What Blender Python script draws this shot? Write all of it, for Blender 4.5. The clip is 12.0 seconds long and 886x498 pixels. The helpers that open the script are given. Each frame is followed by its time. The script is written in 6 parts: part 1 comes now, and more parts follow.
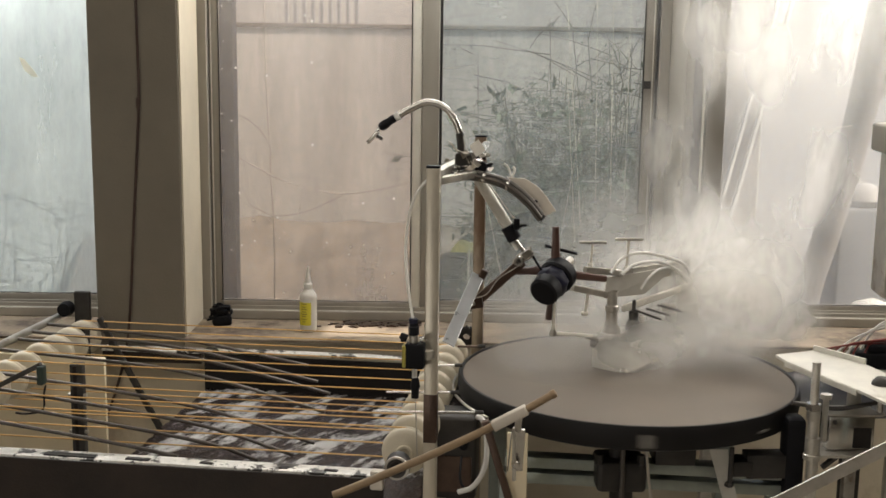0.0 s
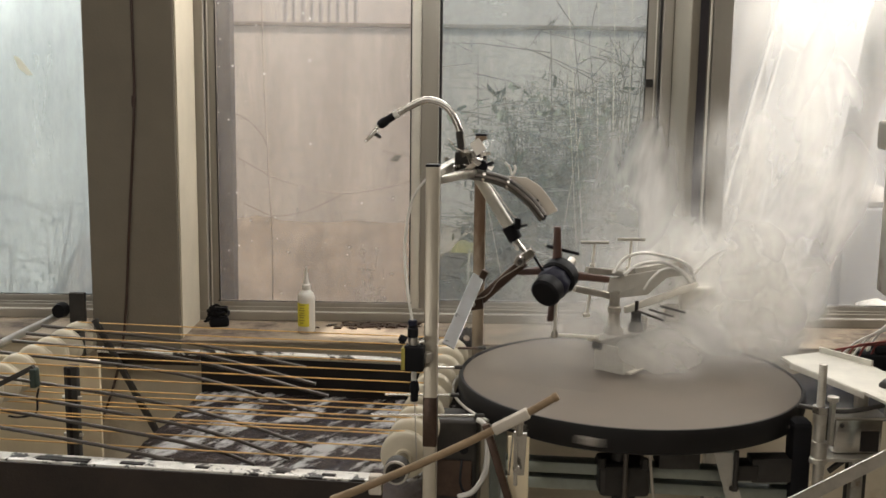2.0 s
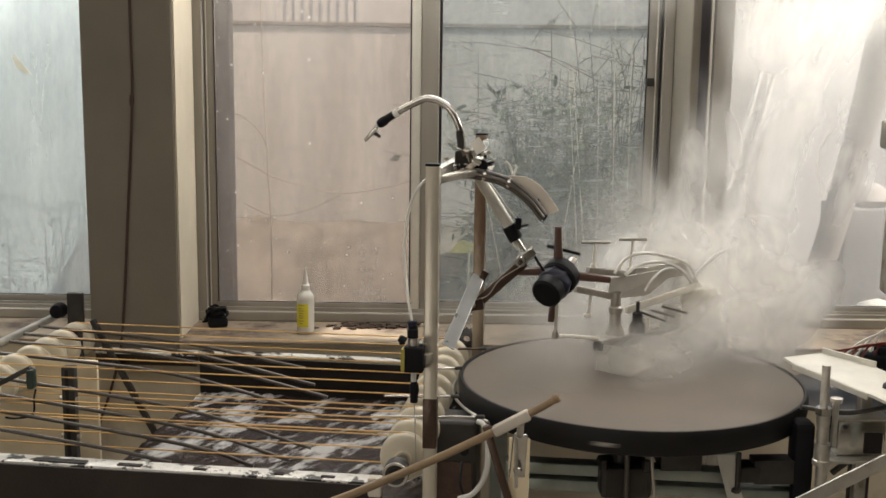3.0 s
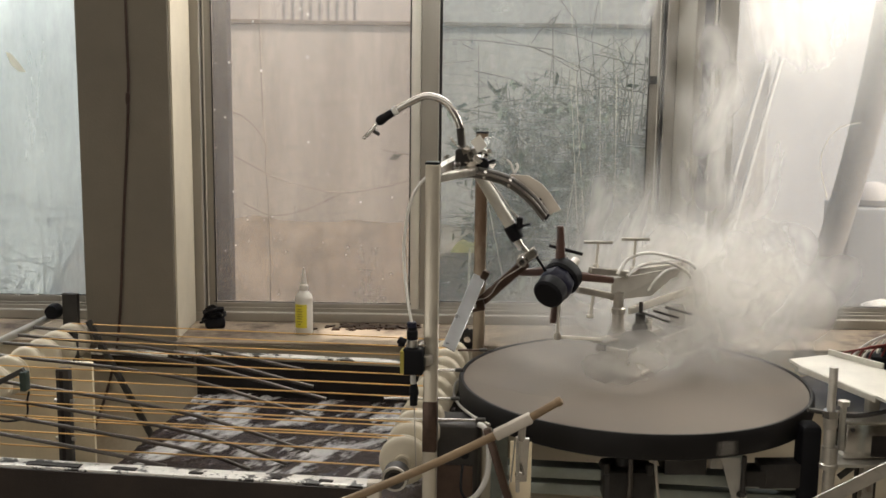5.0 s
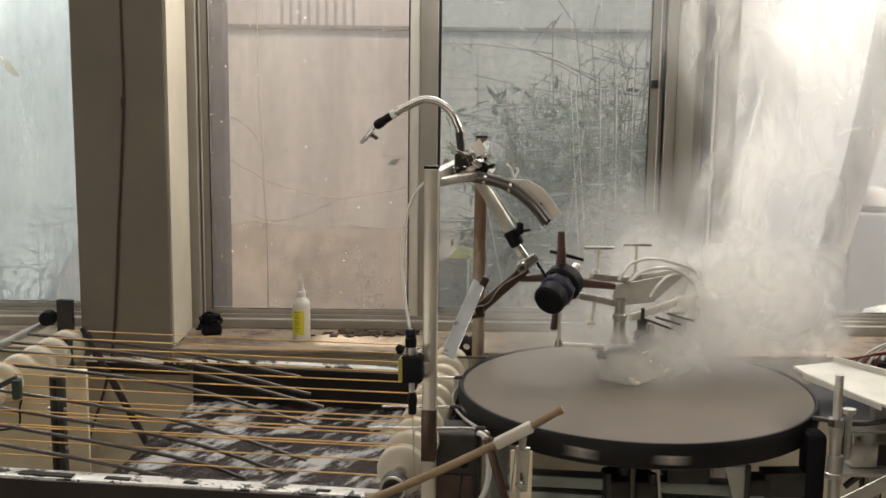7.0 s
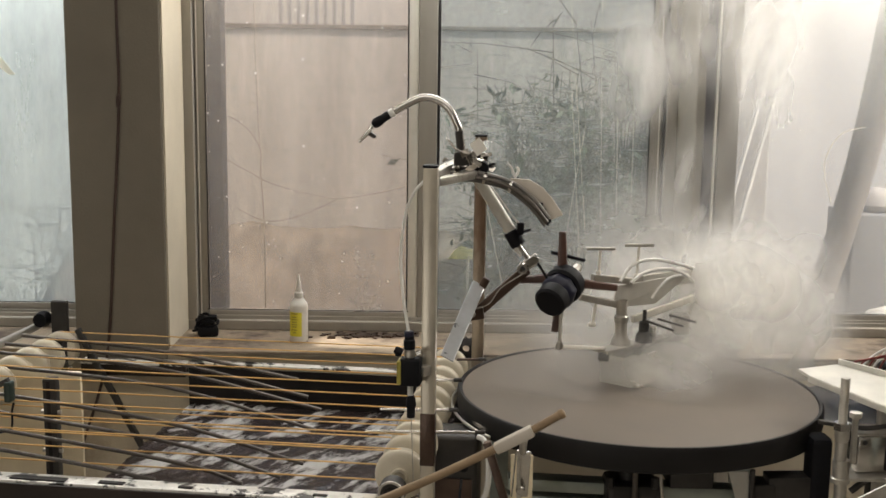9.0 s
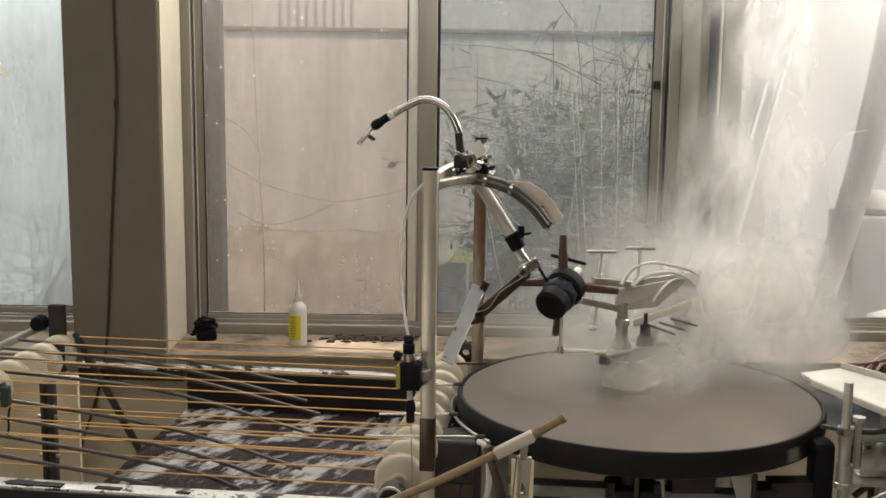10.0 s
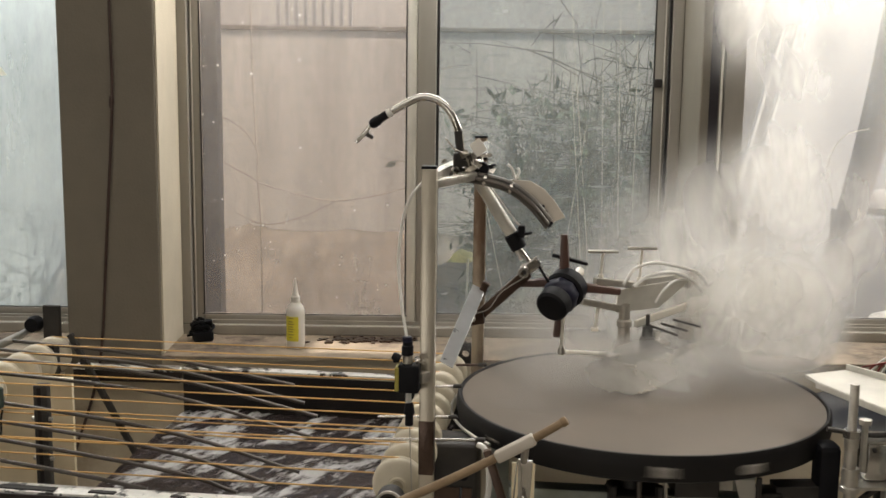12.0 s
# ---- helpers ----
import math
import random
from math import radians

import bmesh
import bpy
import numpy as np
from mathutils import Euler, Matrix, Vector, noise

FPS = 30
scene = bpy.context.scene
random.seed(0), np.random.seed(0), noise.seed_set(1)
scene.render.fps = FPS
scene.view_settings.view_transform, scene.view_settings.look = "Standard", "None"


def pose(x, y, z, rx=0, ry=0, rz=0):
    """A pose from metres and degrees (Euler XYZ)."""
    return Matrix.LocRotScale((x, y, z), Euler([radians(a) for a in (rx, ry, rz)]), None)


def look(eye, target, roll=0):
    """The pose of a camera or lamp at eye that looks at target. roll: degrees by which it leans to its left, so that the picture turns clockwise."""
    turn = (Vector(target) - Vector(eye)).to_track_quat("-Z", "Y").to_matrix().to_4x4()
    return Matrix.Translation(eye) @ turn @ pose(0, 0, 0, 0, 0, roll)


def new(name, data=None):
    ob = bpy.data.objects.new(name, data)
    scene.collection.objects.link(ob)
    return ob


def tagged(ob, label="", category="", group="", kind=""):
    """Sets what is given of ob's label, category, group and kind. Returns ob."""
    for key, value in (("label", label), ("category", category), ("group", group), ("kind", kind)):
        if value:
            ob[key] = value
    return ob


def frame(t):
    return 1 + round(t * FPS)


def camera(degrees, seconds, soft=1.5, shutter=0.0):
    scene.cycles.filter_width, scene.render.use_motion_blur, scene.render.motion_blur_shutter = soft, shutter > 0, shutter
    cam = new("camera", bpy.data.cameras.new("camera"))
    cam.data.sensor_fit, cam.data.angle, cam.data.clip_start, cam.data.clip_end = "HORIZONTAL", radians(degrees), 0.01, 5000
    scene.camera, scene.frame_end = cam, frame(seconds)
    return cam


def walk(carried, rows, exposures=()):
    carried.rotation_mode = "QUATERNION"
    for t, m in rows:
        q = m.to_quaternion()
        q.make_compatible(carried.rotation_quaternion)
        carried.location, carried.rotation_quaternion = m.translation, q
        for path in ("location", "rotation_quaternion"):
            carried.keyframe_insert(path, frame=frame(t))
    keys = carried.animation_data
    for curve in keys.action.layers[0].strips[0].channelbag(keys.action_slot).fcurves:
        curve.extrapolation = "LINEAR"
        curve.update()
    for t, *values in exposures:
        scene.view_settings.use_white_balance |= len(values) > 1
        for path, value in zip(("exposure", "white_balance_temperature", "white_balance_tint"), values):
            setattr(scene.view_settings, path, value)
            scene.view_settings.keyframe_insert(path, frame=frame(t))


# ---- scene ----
PATH = (
    (0, 0.0000, -0.1219, 1.6905, 80.329, 0.034, 0.795),
    (0.5, 0.0000, -0.1116, 1.6888, 80.349, 0.021, 0.761),
    (1, 0.0000, -0.1002, 1.6869, 80.340, 0.031, 0.754),
    (1.5, 0.0000, -0.0901, 1.6852, 80.334, 0.015, 0.765),
    (2, 0.0000, -0.0790, 1.6833, 80.340, 0.021, 0.759),
    (2.5, 0.0000, -0.0686, 1.6815, 80.337, 0.024, 0.785),
    (3, 0.0000, -0.0597, 1.6801, 80.341, 0.021, 0.763),
    (5, 0.0000, -0.0176, 1.6730, 80.335, 0.030, 0.760),
    (5.5, 0.0000, -0.0080, 1.6714, 80.348, 0.019, 0.750),
    (6, 0.0000, -0.0000, 1.6700, 80.440, -0.000, 0.720),
    (6.5, 0.0000, 0.0106, 1.6682, 80.625, -0.016, 0.717),
    (7, 0.0000, 0.0197, 1.6667, 80.626, -0.017, 0.734),
    (9, 0.0000, 0.0584, 1.6602, 80.662, -0.056, 0.777),
    (9.5, 0.0000, 0.0660, 1.6589, 80.747, -0.077, 0.766),
    (10, 0.0000, 0.0765, 1.6571, 80.828, -0.069, 0.750),
    (10.5, 0.0000, 0.0859, 1.6555, 80.822, -0.076, 0.743),
    (11, 0.0000, 0.0960, 1.6538, 80.795, -0.094, 0.753),
    (11.5, 0.0000, 0.1052, 1.6523, 80.804, -0.092, 0.747),
    (12, 0.0000, 0.1133, 1.6509, 80.833, -0.103, 0.746),
)
cam = camera(43.0, 12.0, soft=1.6, shutter=0.6)
# the camera leans by its last angle about its own line of sight
walk(cam, [(t, pose(x, y, z, tilt, 0, turn) @ pose(0, 0, 0, 0, 0, lean)) for t, x, y, z, tilt, turn, lean in PATH],
     exposures=((0, 0.70, 6680, 10), (12, 0.70, 6680, 10)))

# ---- world and light ----
world = bpy.data.worlds.new("sky")
world.use_nodes = True
scene.world = world
wn = world.node_tree.nodes
sky = wn.new("ShaderNodeTexSky")
sky.sky_type, sky.sun_disc = "NISHITA", False
sky.sun_elevation, sky.sun_rotation = radians(46.3), radians(109.6)
sky.dust_density = 3.0
world.node_tree.links.new(sky.outputs[0], wn["Background"].inputs[0])
wn["Background"].inputs[1].default_value = 0.15

sun = new("sun", bpy.data.lights.new("sun", "SUN"))
sun.data.energy, sun.data.angle, sun.data.color = 5.0, radians(0.7), (1.0, 0.94, 0.86)
SUN_FROM = Vector((4.5, -1.6, 5.0))
sun.matrix_world = look(SUN_FROM, (0, 0, 0))

# fill lamp added above the camera, out of view, to brighten the machine
lamp = new("overhead_fill", bpy.data.lights.new("overhead_fill", "AREA"))
lamp.data.shape, lamp.data.size, lamp.data.size_y, lamp.data.energy, lamp.data.color = "RECTANGLE", 3.4, 1.0, 17, (1.0, 0.935, 0.845)
lamp.matrix_world = Matrix.Translation((0, 1.2, 2.96))

# fill lamp added behind the camera to lift the low, camera-facing parts
rear_lamp = new("rear_fill", bpy.data.lights.new("rear_fill", "AREA"))
rear_lamp.data.shape, rear_lamp.data.size, rear_lamp.data.size_y, rear_lamp.data.energy, rear_lamp.data.color = "RECTANGLE", 0.8, 2.0, 16, (1.0, 0.96, 0.90)
rear_lamp.matrix_world = look((-2.6, -3.21, 1.03), (-2.6, 0, 1.03))

# the sky's light under the head of the window behind the griddle
head_light = new("window_light", bpy.data.lights.new("window_light", "AREA"))
head_light.data.shape, head_light.data.size, head_light.data.size_y, head_light.data.energy, head_light.data.color = "RECTANGLE", 1.5, 0.45, 23, (1.0, 0.955, 0.875)
head_light.matrix_world = look((1.6, 3.40, 2.27), (0.9, 2.75, 1.0))

# the sky's light under the heads of the two other windows
for at, wide, watts, aim in (((-0.05, 3.40, 2.22), 1.3, 11, (-0.4, 2.5, 0.75)), ((-1.75, 3.40, 2.22), 1.2, 14, (-1.2, 2.4, 0.8))):
    sky_light = new("window_light", bpy.data.lights.new("window_light", "AREA"))
    sky_light.data.shape, sky_light.data.size, sky_light.data.size_y, sky_light.data.energy, sky_light.data.color = "RECTANGLE", wide, 0.5, watts, (0.97, 0.97, 0.95)
    sky_light.matrix_world = look(at, aim)

scene.cycles.transparent_max_bounces = 256

# ---- helpers of this scene ----
YAW = radians(7)
CY, SY = math.cos(YAW), math.sin(YAW)
MROT = Matrix.Rotation(-YAW, 4, "Z")


def mw(u, v, z):
    """From the machine's own axes, turned by seven degrees, to the world."""
    return Vector((u * CY + v * SY, -u * SY + v * CY, z))


def link(bm, name, material, smooth=False):
    me = bpy.data.meshes.new(name)
    bmesh.ops.recalc_face_normals(bm, faces=bm.faces)
    if smooth and smooth != "all":
        # narrow bevels stay apart from the broad flats beside them
        for e in bm.edges:
            if len(e.link_faces) == 2:
                turn = e.calc_face_angle(0.0)
                areas = sorted(f.calc_area() for f in e.link_faces)
                e.smooth = turn < radians(40) and not (turn > radians(15) and areas[1] > 6 * areas[0])
    bm.to_mesh(me)
    bm.free()
    me.materials.append(material)
    if smooth:
        for p in me.polygons:
            p.use_smooth = True
    return new(name, me)


def part(name, bm, material, parent, label="", smooth=True):
    ob = link(bm, name, material, smooth)
    ob.parent = parent
    ob.matrix_parent_inverse = parent.matrix_world.inverted()
    return tagged(ob, label=label)


def thing(name, at, label, category, group="", turn=None):
    ob = new(name)
    ob.empty_display_size = 0.05
    ob.matrix_world = Matrix.Translation(at) @ (turn or Matrix())
    return tagged(ob, label, category, group)


def box(bm, x0, x1, y0, y1, z0, z1, bevel=0.0, m=None):
    vs = [bm.verts.new((x, y, z)) for x in (x0, x1) for y in (y0, y1) for z in (z0, z1)]
    fs = [bm.faces.new([vs[i] for i in q]) for q in ((0, 1, 3, 2), (4, 6, 7, 5), (0, 4, 5, 1), (2, 3, 7, 6), (0, 2, 6, 4), (1, 5, 7, 3))]
    if bevel:
        es = list({e for f in fs for e in f.edges})
        r = bmesh.ops.bevel(bm, geom=es, offset=bevel, segments=2, affect="EDGES", profile=0.5)
        vs = list({v for v in vs if v.is_valid} | set(r["verts"]))
    if m is not None:
        bmesh.ops.transform(bm, matrix=m, verts=vs)
    return bm


def beam(bm, p, q, w, h, bevel=0.0015, up=(0, 0, 1)):
    """A straight bar of section w x h from p to q."""
    p, q = Vector(p), Vector(q)
    d = (q - p)
    n = d.length
    d.normalize()
    side = d.cross(Vector(up))
    if side.length < 1e-4:
        side = d.cross(Vector((0, 1, 0)))
    side.normalize()
    top = side.cross(d)
    m = Matrix((side, d, top)).transposed().to_4x4()
    m.translation = p
    return box(bm, -w / 2, w / 2, 0, n, -h / 2, h / 2, bevel, m)


def smooth_path(pts, n=6):
    pts = [Vector(p) for p in pts]
    if len(pts) < 3:
        return pts
    out = []
    ext = [2 * pts[0] - pts[1]] + pts + [2 * pts[-1] - pts[-2]]
    for i in range(1, len(ext) - 2):
        a, b, c, d = ext[i - 1:i + 3]
        for k in range(n):
            t = k / n
            out.append(0.5 * ((2 * b) + (c - a) * t + (2 * a - 5 * b + 4 * c - d) * t * t + (3 * b - a - 3 * c + d) * t ** 3))
    out.append(pts[-1])
    return out


def tube(bm, pts, r, n=8, curve=True, r_end=None):
    pts = smooth_path(pts) if curve else [Vector(p) for p in pts]
    rings = []
    d0 = (pts[1] - pts[0]).normalized()
    side = d0.orthogonal().normalized()
    for i, p in enumerate(pts):
        d = (pts[min(i + 1, len(pts) - 1)] - pts[max(i - 1, 0)]).normalized()
        side = (side - d * side.dot(d)).normalized()
        up = d.cross(side)
        rr = r if r_end is None else r + (r_end - r) * i / (len(pts) - 1)
        rings.append([bm.verts.new(p + rr * (math.cos(a) * side + math.sin(a) * up)) for a in [2 * math.pi * k / n for k in range(n)]])
    for a, b in zip(rings, rings[1:]):
        for k in range(n):
            bm.faces.new((a[k], a[(k + 1) % n], b[(k + 1) % n], b[k]))
    bm.faces.new(rings[0][::-1])
    bm.faces.new(rings[-1])
    return bm


def lathe(bm, profile, m=None, n=24):
    """Turns a profile of (radius, height) about z, then places it by m."""
    m = m or Matrix()
    rings = []
    for r, z in profile:
        if r < 1e-6:
            rings.append([bm.verts.new(m @ Vector((0, 0, z)))])
        else:
            rings.append([bm.verts.new(m @ Vector((r * math.cos(2 * math.pi * k / n), r * math.sin(2 * math.pi * k / n), z))) for k in range(n)])
    for a, b in zip(rings, rings[1:]):
        for k in range(n):
            j = (k + 1) % n
            if len(a) == 1 and len(b) > 1:
                bm.faces.new((a[0], b[j], b[k]))
            elif len(b) == 1 and len(a) > 1:
                bm.faces.new((a[k], a[j], b[0]))
            elif len(a) > 1:
                bm.faces.new((a[k], a[j], b[j], b[k]))
    return bm


def along(p, q):
    """A frame at p whose z axis points to q."""
    p, q = Vector(p), Vector(q)
    m = (q - p).to_track_quat("Z", "Y").to_matrix().to_4x4()
    m.translation = p
    return m


def rod(bm, p, q, r, n=10):
    L = (Vector(q) - Vector(p)).length
    b = min(r * 0.2, 0.002)
    return lathe(bm, [(0, 0), (r - b, 0), (r, b), (r, L - b), (r - b, L), (0, L)], along(p, q), n)


def B():
    return bmesh.new()


# ---- materials ----
def mat(name, base, rough=0.5, metal=0.0, var=0.15, scale=12.0, bump=0.1, second=None, spots=0.0, streak=None, spec=0.5, fine=160.0, crisp=0.1, rot=0.0):
    """A surface with broad stains and fine grain. second: colour of the stains; streak: stretches the pattern along an axis."""
    m = bpy.data.materials.new(name)
    m.use_nodes = True
    t = m.node_tree
    N, L = t.nodes, t.links
    bsdf = N["Principled BSDF"]
    tc = N.new("ShaderNodeTexCoord")
    mp = N.new("ShaderNodeMapping")
    L.new(tc.outputs["Object"], mp.inputs[0])
    if streak:
        # the turn is made first, so that the stretch runs along the turned axis
        sp = N.new("ShaderNodeMapping")
        sp.inputs["Rotation"].default_value = (0, 0, rot)
        L.new(tc.outputs["Object"], sp.inputs[0])
        L.new(sp.outputs[0], mp.inputs[0])
        mp.inputs["Scale"].default_value = streak
    n1 = N.new("ShaderNodeTexNoise")
    n1.inputs["Scale"].default_value, n1.inputs["Detail"].default_value, n1.inputs["Roughness"].default_value = scale, 6, 0.6
    n2 = N.new("ShaderNodeTexNoise")
    n2.inputs["Scale"].default_value, n2.inputs["Detail"].default_value = fine, 4
    L.new(mp.outputs[0], n1.inputs["Vector"])
    L.new(mp.outputs[0], n2.inputs["Vector"])
    ramp = N.new("ShaderNodeValToRGB")
    dark = tuple(c * (1 - var) for c in base)
    light = tuple(min(1, c * (1 + var * 0.7)) for c in base)
    ramp.color_ramp.elements[0].position, ramp.color_ramp.elements[0].color = 0.3, (*dark, 1)
    ramp.color_ramp.elements[1].position, ramp.color_ramp.elements[1].color = 0.7, (*light, 1)
    L.new(n1.outputs[0], ramp.inputs[0])
    colour = ramp.outputs[0]
    if second:
        n3 = N.new("ShaderNodeTexNoise")
        n3.inputs["Scale"].default_value, n3.inputs["Detail"].default_value, n3.inputs["Roughness"].default_value = scale * 0.45, 9, 0.68
        L.new(mp.outputs[0], n3.inputs["Vector"])
        r3 = N.new("ShaderNodeValToRGB")
        r3.color_ramp.elements[0].position = 0.62 - spots * 0.5
        r3.color_ramp.elements[1].position = 0.62 - spots * 0.5 + crisp
        L.new(n3.outputs[0], r3.inputs[0])
        mx = N.new("ShaderNodeMix")
        mx.data_type = "RGBA"
        L.new(r3.outputs[0], mx.inputs[0])
        L.new(colour, mx.inputs[6])
        mx.inputs[7].default_value = (*second, 1)
        colour = mx.outputs[2]
    L.new(colour, bsdf.inputs["Base Color"])
    rr = N.new("ShaderNodeMapRange")
    rr.inputs[3].default_value, rr.inputs[4].default_value = max(0.03, rough - 0.13), min(1, rough + 0.13)
    L.new(n1.outputs[0], rr.inputs[0])
    L.new(rr.outputs[0], bsdf.inputs["Roughness"])
    bsdf.inputs["Metallic"].default_value = metal
    bsdf.inputs["Specular IOR Level"].default_value = spec
    if bump:
        bp = N.new("ShaderNodeBump")
        bp.inputs["Strength"].default_value, bp.inputs["Distance"].default_value = bump, 0.004
        L.new(n2.outputs[0], bp.inputs["Height"])
        L.new(bp.outputs[0], bsdf.inputs["Normal"])
    return m


def clear(name, tint, dirt, dirt_colour, scale=6.0, streak=(1, 1, 0.25), gloss=0.03, spread=0.18, grain=0.35, specks=0.0, wipe=0.0):
    """Glass or film: see-through where clean, white and scattering where dust and mist lie on it."""
    m = bpy.data.materials.new(name)
    m.use_nodes = True
    t = m.node_tree
    N, L = t.nodes, t.links
    N.remove(N["Principled BSDF"])
    out = N["Material Output"]
    tc = N.new("ShaderNodeTexCoord")
    mp = N.new("ShaderNodeMapping")
    mp.inputs["Scale"].default_value = streak
    L.new(tc.outputs["Object"], mp.inputs[0])
    n1 = N.new("ShaderNodeTexNoise")
    n1.inputs["Scale"].default_value, n1.inputs["Detail"].default_value, n1.inputs["Roughness"].default_value = scale, 8, 0.62
    L.new(mp.outputs[0], n1.inputs["Vector"])
    n2 = N.new("ShaderNodeTexNoise")
    n2.inputs["Scale"].default_value, n2.inputs["Detail"].default_value, n2.inputs["Roughness"].default_value = scale * 9, 6, 0.7
    L.new(mp.outputs[0], n2.inputs["Vector"])
    add = N.new("ShaderNodeMath")
    add.operation = "MULTIPLY_ADD"
    add.inputs[1].default_value = grain
    L.new(n2.outputs[0], add.inputs[0])
    L.new(n1.outputs[0], add.inputs[2])
    mr = N.new("ShaderNodeMapRange")
    mr.inputs[1].default_value, mr.inputs[2].default_value = 0.27 + grain / 2, 0.77 + grain / 2
    mr.inputs[3].default_value, mr.inputs[4].default_value = max(0, dirt - spread), min(1, dirt + spread)
    L.new(add.outputs[0], mr.inputs[0])
    amount = mr.outputs[0]

    def more(value, low, high, gain, before):
        r = N.new("ShaderNodeMapRange")
        r.inputs[1].default_value, r.inputs[2].default_value, r.inputs[3].default_value, r.inputs[4].default_value = low, high, 0, gain
        L.new(value, r.inputs[0])
        a = N.new("ShaderNodeMath")
        a.use_clamp = True
        L.new(before, a.inputs[0])
        L.new(r.outputs[0], a.inputs[1])
        return a.outputs[0]

    if specks:
        # dried drops
        vo = N.new("ShaderNodeTexVoronoi")
        vo.inputs["Scale"].default_value = 42
        L.new(tc.outputs["Object"], vo.inputs["Vector"])
        few = N.new("ShaderNodeMath")
        few.operation = "MULTIPLY_ADD"
        few.inputs[1].default_value = 0.7
        L.new(vo.outputs["Color"], few.inputs[0])
        L.new(vo.outputs["Distance"], few.inputs[2])
        amount = more(few.outputs[0], 0.26, 0.14, specks, amount)
    if wipe:
        # level smears of an old wipe
        m3 = N.new("ShaderNodeMapping")
        m3.inputs["Scale"].default_value = (0.9, 1, 7)
        L.new(tc.outputs["Object"], m3.inputs[0])
        n3 = N.new("ShaderNodeTexNoise")
        n3.inputs["Scale"].default_value, n3.inputs["Detail"].default_value, n3.inputs["Roughness"].default_value, n3.inputs["Distortion"].default_value = 7, 7, 0.6, 1.2
        L.new(m3.outputs[0], n3.inputs["Vector"])
        amount = more(n3.outputs[0], 0.52, 0.72, wipe, amount)
    tr = N.new("ShaderNodeBsdfTransparent")
    tr.inputs[0].default_value = (*tint, 1)
    tl = N.new("ShaderNodeBsdfTranslucent")
    tl.inputs[0].default_value = (*dirt_colour, 1)
    df = N.new("ShaderNodeBsdfDiffuse")
    df.inputs[0].default_value = (*dirt_colour, 1)
    half = N.new("ShaderNodeMixShader")
    half.inputs[0].default_value = 0.3
    L.new(tl.outputs[0], half.inputs[1])
    L.new(df.outputs[0], half.inputs[2])
    mix = N.new("ShaderNodeMixShader")
    L.new(amount, mix.inputs[0])
    L.new(tr.outputs[0], mix.inputs[1])
    L.new(half.outputs[0], mix.inputs[2])
    gl = N.new("ShaderNodeBsdfGlossy")
    gl.inputs["Roughness"].default_value = 0.08
    last = N.new("ShaderNodeMixShader")
    last.inputs[0].default_value = gloss
    L.new(mix.outputs[0], last.inputs[1])
    L.new(gl.outputs[0], last.inputs[2])
    L.new(last.outputs[0], out.inputs[0])
    return m


